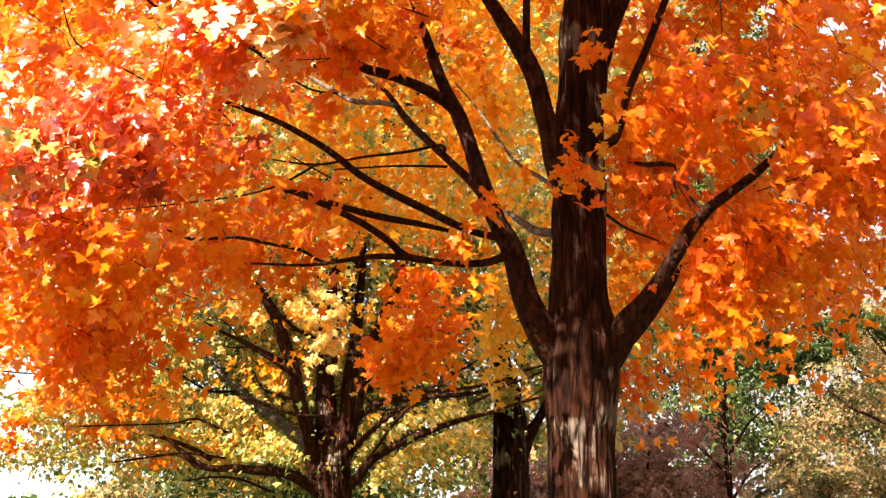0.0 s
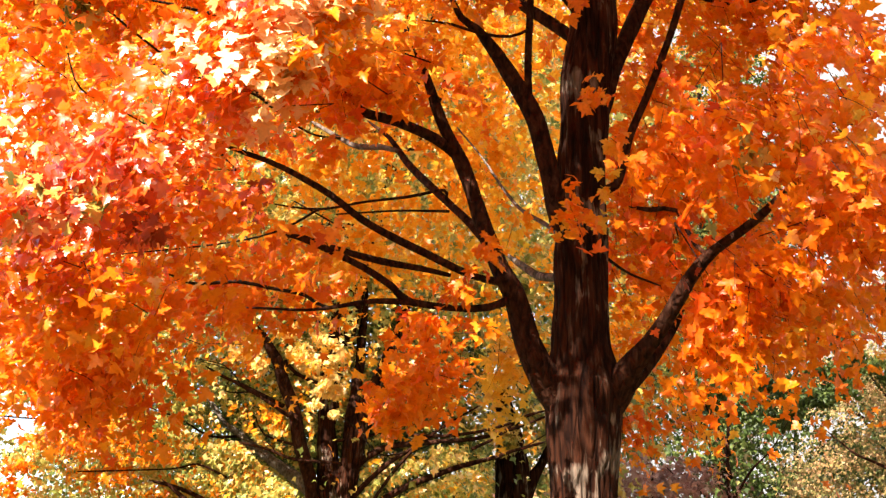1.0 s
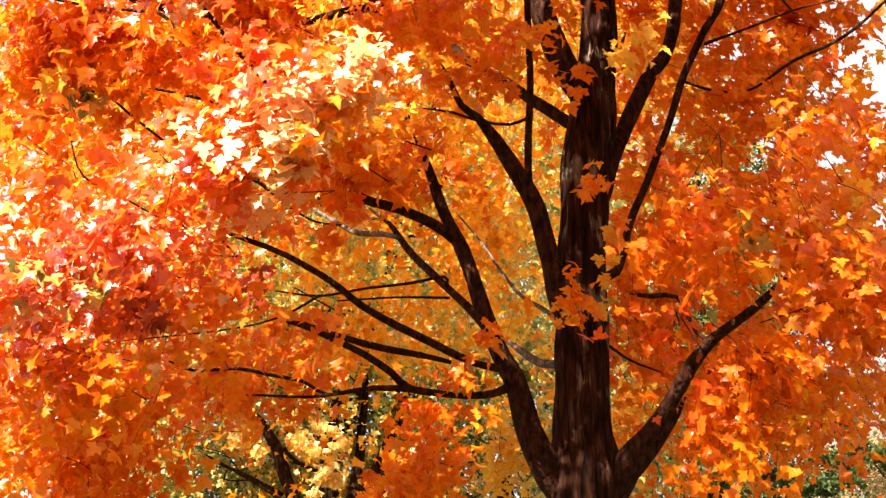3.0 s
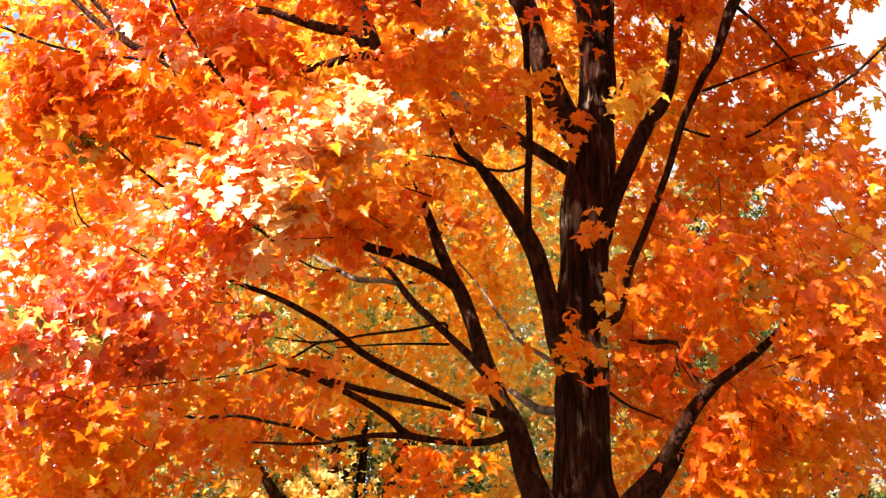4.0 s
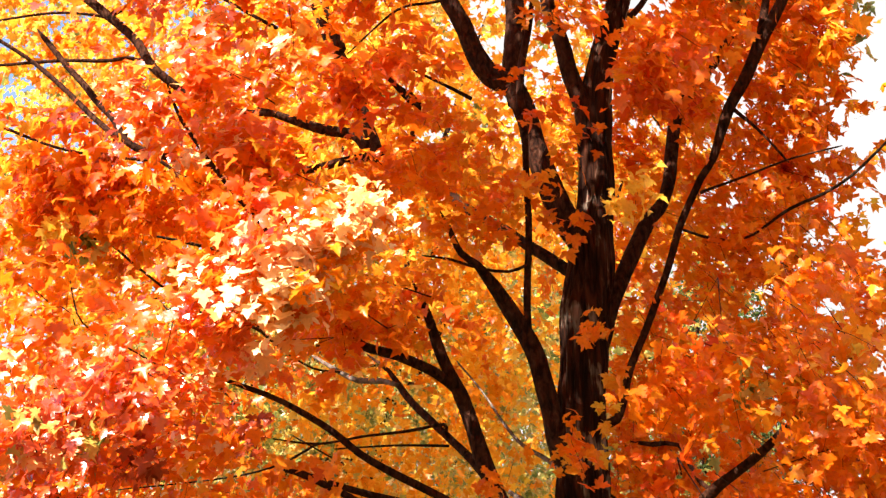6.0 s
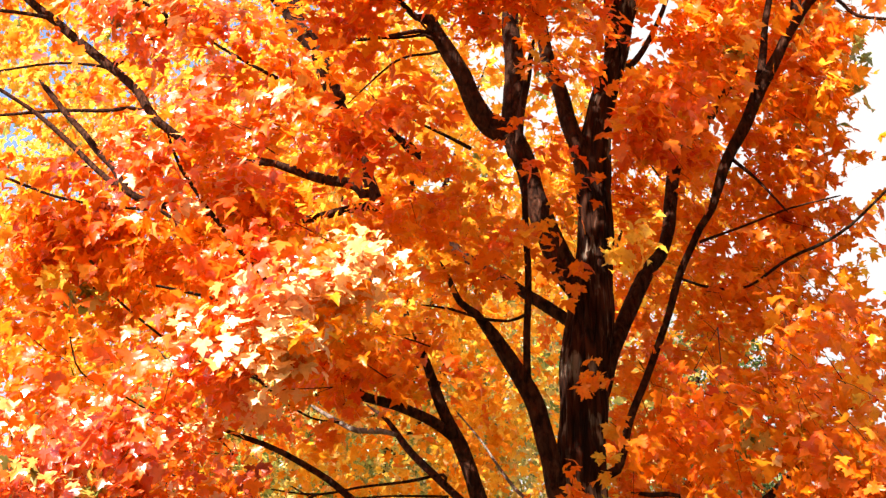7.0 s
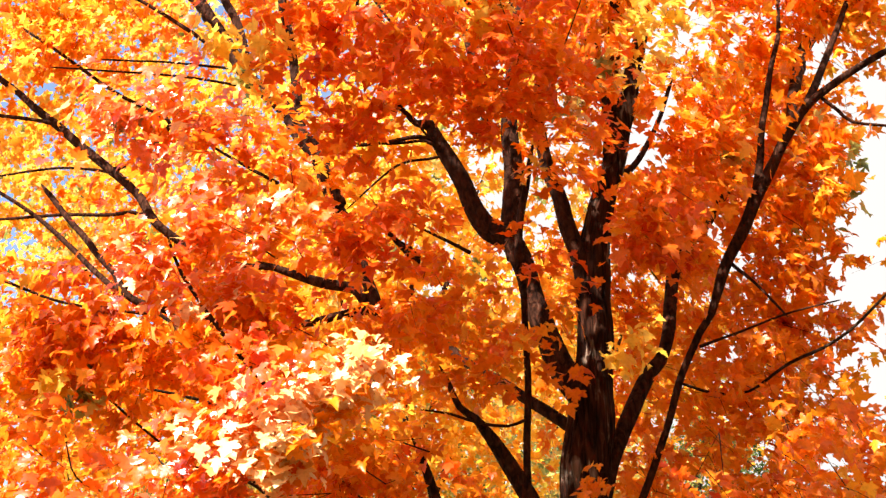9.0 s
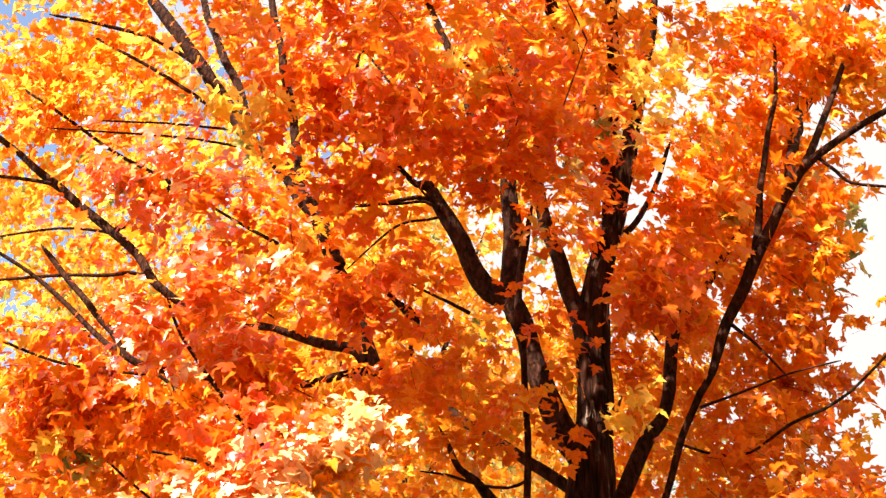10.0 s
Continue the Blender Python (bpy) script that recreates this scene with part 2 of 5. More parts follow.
def limb(parent, name, pts, mat=None, bare=True, join=0):
    pts = [(*q[:3], q[3] * (1.0 if q[2] > 7.2 else min(1.0, 0.82 + 2.6 * max(0.0, q[3] - 0.04)))) for q in pts]
    r = max(q[3] for q in pts)
    if pts[-1][3] > 0.006:
        # a short tapering end, among the leaves that it carries
        a, b = Vector(pts[-2][:3]), Vector(pts[-1][:3])
        tip = b + (b - a).normalized() * min(0.2, 6 * pts[-1][3])
        pts = [*pts, (*tip, 0.004)]
        if bare:
            TIPS.append((*b, pts[-2][3]))
    big = r > 0.15 and bare is not False
    sides = 90 if big else 16 if r > 0.15 else 14 if r > 0.05 else 8 if r > 0.02 else 6
    step = 0.035 if big else 0.08 if r > 0.15 else 0.06 if r > 0.05 else 0.09
    v, f = tube(pts, sides, step, 0.13, 22 if r > 0.15 else 10 if r > 0.05 else 0, len(BARE) * 3.1 + 0.7, 0.03, min(0.016, r * 0.08))
    if bare:
        path = smooth_path(pts[join:], 0.12)
        if bare is not True:
            path = path[(path[:, 2] > bare[0]) & (path[:, 2] < bare[1])]
        BARE.append(path)
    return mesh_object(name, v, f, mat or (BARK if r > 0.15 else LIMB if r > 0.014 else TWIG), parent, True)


def leaf_blade(width, curl, fold, lean):
    """One maple leaf: five pointed, toothed lobes round the stalk, folded on the midrib and curled. Tip along +y."""
    half = [(0.0, -0.02), (0.22, -0.16), (0.37, -0.13), (0.32, 0.0), (0.47, 0.04), (0.64, 0.22), (0.46, 0.32), (0.23, 0.34), (0.33, 0.57),
            (0.20, 0.60), (0.0, 0.92)]
    rim = half + [(-x * lean, y) for x, y in reversed(half[1:-1])]
    pts = [(0.0, 0.2)] + rim
    verts = []
    for x, y in pts:
        d2 = x * x + (y - 0.2) ** 2
        side = 0.06 * math.sin(9 * x + 4 * y) * abs(x)
        verts.append((x * width, (y - 0.1) * width, (abs(x) * fold - curl * d2 + side) * width))
    faces = [(0, i, i % len(rim) + 1) for i in range(1, len(rim) + 1)]
    return np.array(verts), np.array(faces)


def small_blade(width, curl):
    """A plainer leaf for trees further off: three lobes and a stalk end."""
    pts = [(0, 0), (0.45, 0.05), (0.25, 0.25), (0.5, 0.45), (0.15, 0.5), (0, 0.9), (-0.15, 0.5), (-0.5, 0.45), (-0.25, 0.25), (-0.45, 0.05)]
    v = np.array([(x * width, (y - 0.3) * width, -curl * (x * x + (y - 0.3) ** 2) * width) for x, y in pts])
    f = np.array([(0, 1, 2), (2, 3, 4), (4, 5, 6), (6, 7, 8), (8, 9, 0), (0, 2, 8), (2, 4, 6), (2, 6, 8)])
    return v, f


def speck_blade(width, curl):
    """The plainest leaf, for trees far off."""
    pts = [(0.05, -0.42), (0.58, -0.02), (0.17, 0.12), (-0.04, 0.62), (-0.2, 0.1), (-0.56, -0.1)]
    v = np.array([(x * width, y * width, -curl * (x * x + y * y) * width) for x, y in pts])
    return v, np.array([(0, 1, 2), (0, 2, 3), (0, 3, 4), (0, 4, 5)])


BLADES = [leaf_blade(1.0, 0.2, 0.2, 1.0), leaf_blade(1.05, 0.5, 0.1, 0.9), leaf_blade(0.95, -0.2, 0.3, 1.1),
          leaf_blade(1.0, 0.8, 0.4, 1.0), leaf_blade(0.9, 0.35, -0.2, 1.05), leaf_blade(1.0, 0.6, 0.6, 0.9)]
FAR_BLADES = [small_blade(1.0, 0.2), small_blade(1.0, 0.8), small_blade(1.05, -0.4)]
SPECKS = [speck_blade(1.0, 0.3), speck_blade(0.9, 0.9), speck_blade(1.1, -0.5)]
rng = np.random.default_rng(7)


def unit(a):
    return a / np.maximum(np.linalg.norm(a, axis=-1, keepdims=True), 1e-9)


def blades_mesh(centres, tips, normals, sizes, blades):
    """Vertices and triangles of many leaves at once."""
    y = unit(tips)
    x = unit(np.cross(y, normals))
    z = np.cross(x, y)
    kind = rng.integers(0, len(blades), len(centres))
    vs, fs, base = [], [], 0
    for k, (bv, bf) in enumerate(blades):
        s = kind == k
        c, m = centres[s], s.sum()
        if not m:
            continue
        w = bv[None] * sizes[s][:, None, None]
        v = c[:, None] + w[..., 0:1] * x[s][:, None] + w[..., 1:2] * y[s][:, None] + w[..., 2:3] * z[s][:, None]
        f = bf[None] + base + (np.arange(m) * len(bv))[:, None, None]
        vs.append(v.reshape(-1, 3))
        fs.append(f.reshape(-1, 3))
        base += m * len(bv)
    return np.concatenate(vs), np.concatenate(fs)


def tri_object(name, verts, tris, mat, parent, label="", kind="stuff", smooth=False):
    me = bpy.data.meshes.new(name)
    me.vertices.add(len(verts))
    me.vertices.foreach_set("co", verts.astype(np.float32).ravel())
    me.loops.add(len(tris) * 3)
    me.loops.foreach_set("vertex_index", tris.astype(np.int32).ravel())
    me.polygons.add(len(tris))
    me.polygons.foreach_set("loop_start", np.arange(0, len(tris) * 3, 3, dtype=np.int32))
    if smooth:
        me.polygons.foreach_set("use_smooth", np.ones(len(tris), bool))
    me.update(calc_edges=True)
    me.materials.append(mat)
    return tagged(attach(new(name, me), parent), label=label, kind=kind)


def hanging(p, axis, sway=None, droop=0.75, spread=0.5, face=0.62, up=0.52):
    """Tip and normal of leaves that hang from outer shoots of a crown round the axis point. sway: the turn each shoot shares."""
    out = unit((p - axis) * np.array([1, 1, 0.3]))
    k = len(p)
    if sway is None:
        sway = rng.normal(0, 0.3, (k, 3))
    tips = unit(out * 0.5 + np.array([0, 0, -droop]) + sway * 0.6 + rng.normal(0, spread, (k, 3)))
    normals = unit(out * face + np.array([0, 0, up]) + sway * 1.2 + rng.normal(0, spread * 0.75, (k, 3)))
    return tips, normals


def free_of_limbs(p, margin=0.0042):
    """True for leaves that do not hang before the bare limbs as seen from the camera."""
    def flat(q):
        return q[:, 0] / q[:, 1], (q[:, 2] - EYE[2]) / q[:, 1]
    a, b = flat(p)
    ok = np.ones(len(p), bool)
    ragged = rng.uniform(0.35, 1.2, len(p))
    stray = rng.random(len(p)) < (0.035 if margin > 0.003 else 0.004)
    for path in BARE:
        la, lb = flat(path)
        gap = len(path) == 2
        near = path[:, 1].min() > 0
        r = path[:, 3] / path[:, 1] + margin
        box = (a > la.min() - 0.03) & (a < la.max() + 0.03) & (b > lb.min() - 0.03) & (b < lb.max() + 0.03) & ok & near
        i = np.nonzero(box)[0]
        if not len(i):
            continue
        for s in range(len(path) - 1):
            ax, ay, bx, by = la[s], lb[s], la[s + 1], lb[s + 1]
            dx, dy = bx - ax, by - ay
            t = np.clip(((a[i] - ax) * dx + (b[i] - ay) * dy) / (dx * dx + dy * dy + 1e-12), 0, 1)
            d = np.hypot(a[i] - ax - t * dx, b[i] - ay - t * dy)
            reach = r[s] * ragged[i] if gap else np.where(stray[i], 0.0, r[s])
            ok[i[(d < reach) & ((p[i, 1] < path[s, 1] + 0.02) | gap)]] = False
    return ok


def opening(x, y, z, r):
    """A gap in the crown along the camera's line of sight, open to the sky."""
    BARE.append(np.array([[x - r * 0.4, y, z - r * 0.3, r], [x + r * 0.4, y, z + r * 0.3, r]]))


LEAVES = {}   # tone -> list of (centres, axis)
SHOOTS = []   # thin shoots that carry the leaves


# neighbours of each tone, by shoot
BLEND = {"gold": (("gold", 0.60), ("olive", 0.76), ("lemon", 1.0)), "orange": (("orange", 0.74), ("gold", 0.82), ("red", 0.92), ("deep", 1.0)),
         "deep": (("deep", 0.72), ("red", 0.88), ("orange", 1.0)), "red": (("red", 0.75), ("deep", 0.90), ("orange", 1.0)),
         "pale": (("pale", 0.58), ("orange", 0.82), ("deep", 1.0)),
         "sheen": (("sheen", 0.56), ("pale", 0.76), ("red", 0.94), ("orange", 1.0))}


def mass(x, y, z, rx, ry, rz, count, tone, over=False, per=13):
    """A mass of drooping shoots inside an ellipsoid, each with about a dozen leaves. over: it hangs before a limb."""
    if y > 11.3 and not over:
        # the far side of the crown, pushed back along sight lines from the camera
        x, y, z, rx, ry, rz = x * DEEP, y * DEEP, EYE[2] + (z - EYE[2]) * DEEP, rx * DEEP, ry * DEEP, rz * DEEP
    k = max(2, round(count * (1.1 if over else 2.1 if y < 10.2 and z < 5.8 else 1.6 if y < 10.2 else 1.9) / per))
    c = np.clip(rng.normal(0, 0.58, (k, 3)), -1.5, 1.5)
    c[:, 2] = np.round(c[:, 2] * 2.5) / 2.5 + rng.normal(0, 0.09, k) - 0.18 * np.abs(c[:, 0])
    c = c * np.array([rx, ry, rz]) + np.array([x, y, z])
    out = unit((c - AXIS) * np.array([1, 1, 0.3]))
    way = unit(out * 0.8 + np.array([0, 0, -0.35]) + rng.normal(0, 0.45, (k, 3)))
    span = np.minimum(rng.uniform(0.22, 0.42, (k, 1)), 1.6 * max(rx, rz))
    u = rng.random((k, per, 1))
    pts = c[:, None] + way[:, None] * span[:, None] * (u - 0.5) * 1.6
    pts += np.array([0, 0, -0.10]) * u ** 2 + rng.normal(0, min(0.055, 0.6 * max(rx, rz)), (k, per, 3))
    flat = pts.reshape(-1, 3)
    sway = np.repeat(rng.normal(0, 0.28, (k, 1, 3)), per, axis=1).reshape(-1, 3)
    both = np.hstack([flat, sway])
    lot = np.repeat(rng.random(k), per)
    if not over:
        keep = free_of_limbs(flat)
        both, lot = both[keep], lot[keep]
    low = 0.0
    for name, high in BLEND.get(tone, ((tone, 1.0),)):
        part = (lot >= low) & (lot <= high)
        low = high
        if part.any():
            LEAVES.setdefault(name, []).append(both[part])
    ends = [c - way * span * 0.6 + np.array([0, 0, 0.02]), c + rng.normal(0, 0.03, (k, 3)), c + way * span * 0.5 + np.array([0, 0, -0.09])]
    free = rng.random(k) < 0.5 if over else (rng.random(k) < 0.6) & free_of_limbs(ends[0]) & free_of_limbs(ends[2])
    SHOOTS.extend((e, 0.003) for e, ok in zip(zip(*ends), free) if ok)
    if y < 10.2 and count > 150:
        # longer twigs that run from the mass back towards the limbs
        a = c[: max(1, k // 45)]
        back = unit(AXIS * np.array([1, 1, 0.85]) - a) * rng.uniform(0.35, 0.9, (len(a), 1))
        mid = a + back * 0.5 + rng.normal(0, 0.2, a.shape) + np.array([0, 0, 0.05])
        far = a + back + np.array([0, 0, -0.06])
        ok = free_of_limbs(a) & free_of_limbs(mid) & free_of_limbs(far) & free_of_limbs((a + mid) / 2) & free_of_limbs((far + mid) / 2)
        SHOOTS.extend((e, 0.007) for e, good in zip(zip(far, mid, a), ok) if good)


def shoots_mesh(shoots):
    vs, fs = [], []
    for (p0, p1, p2), thick in shoots:
        b = len(vs)
        for j, u in enumerate((0, 0.5, 1)):
            e = p0 * (1 - u) ** 2 + 2 * u * (1 - u) * (2 * p1 - 0.5 * p0 - 0.5 * p2) + p2 * u * u
            r = thick * (1, 0.75, 0.35)[j]
            for k in range(3):
                a = 2.094 * k
                vs.append((e[0] + r * math.cos(a), e[1] + r * math.sin(a), e[2] + r * math.sin(a + 1)))
        for j in range(2):
            for k in range(3):
                k2 = (k + 1) % 3
                q = b + j * 3
                fs.append((q + k, q + k2, q + 3 + k2))
                fs.append((q + k, q + 3 + k2, q + 3 + k))
    return np.array(vs), np.array(fs)


# ---- ground ----
bm = bmesh.new()
bmesh.ops.create_grid(bm, x_segments=80, y_segments=80, size=1.0)
for v in bm.verts:
    d = max(abs(v.co.x), abs(v.co.y))
    v.co.x, v.co.y = v.co.x * (40 + 2000 * d ** 3), v.co.y * (40 + 2000 * d ** 3)
    v.co.z = 0.12 * noise.noise((v.co.x * 0.11, v.co.y * 0.11, 0.0)) if d > 0.1 else 0.0
    if (v.co.x - 1.0) ** 2 + (v.co.y - 10.0) ** 2 < 9 or v.co.x ** 2 + v.co.y ** 2 < 9:
        v.co.z = 0.0
me = bpy.data.meshes.new("ground")
bm.to_mesh(me)
bm.free()
me.materials.append(grass)
tagged(new("ground", me), "park lawn strewn with fallen orange leaves", "ground", kind="structure")

# ---- the orange maple ----
AXIS = np.array([1.05, 10.2, 7.0])
maple = thing("maple_tree", 1.0, 10.0, 0.0, "tall sugar maple in bright orange autumn leaf on a lawn", "tree", "park trees")
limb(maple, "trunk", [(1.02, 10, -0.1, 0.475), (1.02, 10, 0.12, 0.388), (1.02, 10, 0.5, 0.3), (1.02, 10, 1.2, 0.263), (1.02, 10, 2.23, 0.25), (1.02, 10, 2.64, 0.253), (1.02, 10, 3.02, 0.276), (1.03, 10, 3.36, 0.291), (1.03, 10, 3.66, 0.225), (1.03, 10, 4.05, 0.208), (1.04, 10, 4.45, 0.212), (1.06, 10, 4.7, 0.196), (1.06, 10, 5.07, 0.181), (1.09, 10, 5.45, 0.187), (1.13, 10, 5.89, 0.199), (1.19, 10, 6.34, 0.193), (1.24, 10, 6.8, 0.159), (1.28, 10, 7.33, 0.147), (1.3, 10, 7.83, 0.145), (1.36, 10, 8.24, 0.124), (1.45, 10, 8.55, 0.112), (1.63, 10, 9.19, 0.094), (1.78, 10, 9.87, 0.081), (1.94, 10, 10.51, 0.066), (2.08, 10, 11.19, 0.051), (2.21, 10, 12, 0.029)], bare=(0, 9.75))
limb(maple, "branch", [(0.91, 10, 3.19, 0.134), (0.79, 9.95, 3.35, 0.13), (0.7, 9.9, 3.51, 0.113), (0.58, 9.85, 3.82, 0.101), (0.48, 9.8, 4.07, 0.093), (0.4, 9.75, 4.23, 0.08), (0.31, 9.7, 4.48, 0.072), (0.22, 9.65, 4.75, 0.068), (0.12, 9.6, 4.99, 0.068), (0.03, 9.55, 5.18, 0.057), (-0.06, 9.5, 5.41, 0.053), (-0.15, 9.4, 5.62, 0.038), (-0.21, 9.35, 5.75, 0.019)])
limb(maple, "branch", [(0.08, 9.6, 5.07, 0.051), (-0.08, 9.5, 5.17, 0.05), (-0.35, 9.35, 5.23, 0.044), (-0.59, 9.2, 5.25, 0.041), (-0.66, 9.15, 5.32, 0.022)])
limb(maple, "branch", [(0.3, 9.75, 4.45, 0.047), (0.22, 9.85, 4.58, 0.043), (0.07, 10, 4.77, 0.037), (-0.17, 10.2, 5.07, 0.04), (-0.34, 10.4, 5.33, 0.034), (-0.47, 10.5, 5.55, 0.023), (-0.61, 10.6, 5.7, 0.014)])
limb(maple, "branch", [(-0.39, 10.4, 5.39, 0.023), (-0.53, 10.5, 5.46, 0.032), (-0.72, 10.6, 5.5, 0.03), (-0.87, 10.7, 5.61, 0.026), (-1.11, 10.9, 5.82, 0.019)], SUNLIT)
limb(maple, "branch", [(0.46, 9.8, 4.13, 0.042), (0.23, 9.6, 4.12, 0.033), (0, 9.4, 4.17, 0.037), (-0.34, 9.2, 4.29, 0.036), (-0.57, 9.05, 4.39, 0.032), (-0.8, 8.95, 4.54, 0.029), (-1.1, 8.8, 4.68, 0.025), (-1.32, 8.7, 4.74, 0.023), (-1.48, 8.6, 4.77, 0.015)])
limb(maple, "branch", [(0.48, 9.8, 4, 0.046), (0.35, 9.7, 3.92, 0.037), (0.07, 9.5, 3.86, 0.028), (-0.25, 9.3, 3.86, 0.034), (-0.37, 9.2, 3.95, 0.032), (-0.57, 9.1, 4.06, 0.029), (-0.76, 9, 4.13, 0.027), (-0.96, 8.9, 4.2, 0.031), (-1.07, 8.85, 4.21, 0.015)])
limb(maple, "branch", [(0.04, 9.45, 4.09, 0.02), (-0.18, 9.4, 4.13, 0.028), (-0.38, 9.3, 4.14, 0.032), (-0.57, 9.2, 4.16, 0.032), (-0.76, 9.1, 4.19, 0.026), (-0.93, 9, 4.23, 0.02)])
limb(maple, "branch", [(-0.25, 9.3, 3.86, 0.03), (-0.49, 9.2, 3.84, 0.024), (-0.72, 9.1, 3.78, 0.018), (-0.94, 9, 3.73, 0.013), (-1.31, 8.9, 3.72, 0.01)])
limb(maple, "branch", [(0.03, 10.03, 4.82, 0.019), (0.01, 9.98, 4.85, 0.017), (-0.01, 9.9, 4.89, 0.015), (-0.27, 9.7, 4.77, 0.015), (-0.59, 9.4, 4.63, 0.012), (-0.89, 9.1, 4.48, 0.012), (-1.15, 9, 4.48, 0.008)], join=2)
limb(maple, "branch", [(0.03, 9.9, 4.72, 0.015), (-0.36, 9.7, 4.66, 0.011), (-0.76, 9.5, 4.57, 0.008)], bare=False)
limb(maple, "branch", [(-0.89, 9.1, 4.48, 0.01), (-0.89, 9.06, 4.46, 0.011), (-0.88, 9, 4.45, 0.012), (-1.09, 8.8, 4.25, 0.01), (-1.32, 8.6, 4.11, 0.009), (-1.65, 8.4, 4, 0.007), (-2.04, 8.2, 3.9, 0.005)], join=2)
limb(maple, "branch", [(-0.79, 9.07, 3.76, 0.013), (-0.89, 9.1, 3.8, 0.015), (-0.98, 9.1, 3.86, 0.016), (-1.2, 8.9, 3.86, 0.015), (-1.4, 8.8, 3.88, 0.015), (-1.64, 8.6, 3.81, 0.013), (-1.77, 8.5, 3.84, 0.009)], join=2)
limb(maple, "branch", [(-0.87, 10.7, 5.61, 0.014), (-1.08, 10.5, 5.57, 0.012), (-1.29, 10.2, 5.6, 0.011), (-1.44, 10, 5.68, 0.02), (-1.52, 9.9, 5.69, 0.013)], join=2)
limb(maple, "branch", [(0.9, 10.1, 4.23, 0.043), (0.75, 10.5, 4.37, 0.043), (0.61, 10.8, 4.55, 0.035), (0.53, 11, 4.68, 0.019)], SUNLIT)
limb(maple, "branch", [(0.88, 10.1, 4.6, 0.026), (0.8, 10.4, 4.77, 0.023), (0.66, 10.7, 4.96, 0.021), (0.53, 11, 5.22, 0.017), (0.33, 11.3, 5.65, 0.012), (0.13, 11.5, 5.99, 0.01)], SUNLIT)
limb(maple, "branch", [(1.16, 10, 3.15, 0.126), (1.26, 9.9, 3.33, 0.129), (1.35, 9.8, 3.48, 0.104), (1.47, 9.7, 3.63, 0.078), (1.58, 9.6, 3.79, 0.066), (1.7, 9.45, 3.96, 0.065), (1.8, 9.35, 4.1, 0.056), (1.9, 9.25, 4.21, 0.048), (2.04, 9.1, 4.3, 0.043), (2.18, 8.95, 4.39, 0.043), (2.29, 8.8, 4.49, 0.027)])
limb(maple, "branch", [(1.34, 9.85, 3.35, 0.083), (1.53, 9.9, 3.54, 0.059), (1.67, 10, 3.74, 0.047), (1.78, 10.1, 3.92, 0.028)])
limb(maple, "branch", [(1.26, 10.1, 4.39, 0.017), (1.45, 10.3, 4.33, 0.013), (1.71, 10.6, 4.32, 0.009)])
limb(maple, "branch", [(1.88, 9.28, 4.18, 0.024), (1.8, 9.48, 4.37, 0.021), (1.72, 9.6, 4.63, 0.019), (1.56, 9.8, 4.7, 0.024), (1.47, 10, 4.78, 0.017)], join=2)
limb(maple, "branch", [(1.17, 10.05, 5.42, 0.067), (1.29, 10.1, 5.78, 0.077), (1.42, 10.2, 6.12, 0.079), (1.57, 10.3, 6.53, 0.078), (1.75, 10.4, 6.89, 0.075), (1.93, 10.5, 7.16, 0.064), (2.03, 10.6, 7.67, 0.061), (2.15, 10.7, 8.18, 0.057), (2.44, 10.8, 8.65, 0.054), (2.88, 11, 9.32, 0.05), (3.22, 11.2, 9.88, 0.041)], bare=(5.3, 6.85))
limb(maple, "branch", [(1.06, 10, 4.95, 0.054), (1.19, 9.97, 4.93, 0.048), (1.32, 9.9, 4.94, 0.043), (1.42, 9.8, 5.28, 0.039), (1.53, 9.75, 5.54, 0.037), (1.64, 9.65, 5.83, 0.036), (1.76, 9.55, 6.12, 0.037), (1.89, 9.5, 6.49, 0.037), (2.01, 9.4, 6.76, 0.037), (2.11, 9.35, 6.9, 0.038), (2.23, 9.3, 7.23, 0.046), (2.4, 9.25, 7.57, 0.05), (2.58, 9.2, 7.92, 0.055), (2.75, 9.15, 8.23, 0.048), (2.87, 9.1, 8.45, 0.044), (3.08, 9, 8.73, 0.037), (3.43, 8.9, 8.99, 0.032), (3.72, 8.7, 9.07, 0.028), (4.06, 8.6, 9.2, 0.016)], join=2)
limb(maple, "branch", [(2.58, 9.2, 8, 0.035), (2.65, 9.25, 8.26, 0.033), (2.76, 9.35, 8.82, 0.029), (2.92, 9.4, 9.43, 0.025), (3.08, 9.5, 9.99, 0.021), (3.19, 9.6, 10.73, 0.014)])
limb(maple, "branch", [(3.03, 9, 8.67, 0.036), (3.28, 9.1, 9.22, 0.032), (3.54, 9.2, 9.8, 0.028), (3.73, 9.3, 10.27, 0.021)])
limb(maple, "branch", [(2.92, 9.07, 8.52, 0.04), (2.96, 9.17, 8.68, 0.044), (3, 9.2, 8.89, 0.049), (3.33, 9.8, 9.87, 0.064), (3.69, 10.2, 10.65, 0.062), (4.1, 10.5, 11.51, 0.048), (4.43, 10.7, 12.29, 0.031)], join=2, bare=False)
limb(maple, "branch", [(2.01, 9.4, 6.63, 0.018), (2.33, 9.2, 6.67, 0.013), (2.64, 9, 6.71, 0.011), (2.96, 8.9, 6.75, 0.009)])
limb(maple, "branch", [(1.85, 9.52, 6.37, 0.016), (2.12, 9.6, 6.32, 0.015), (2.4, 9.6, 6.34, 0.013), (2.66, 9.3, 6.43, 0.017), (2.91, 9.2, 6.51, 0.017), (3.12, 9.1, 6.62, 0.015), (3.35, 8.9, 6.8, 0.013)], join=2)
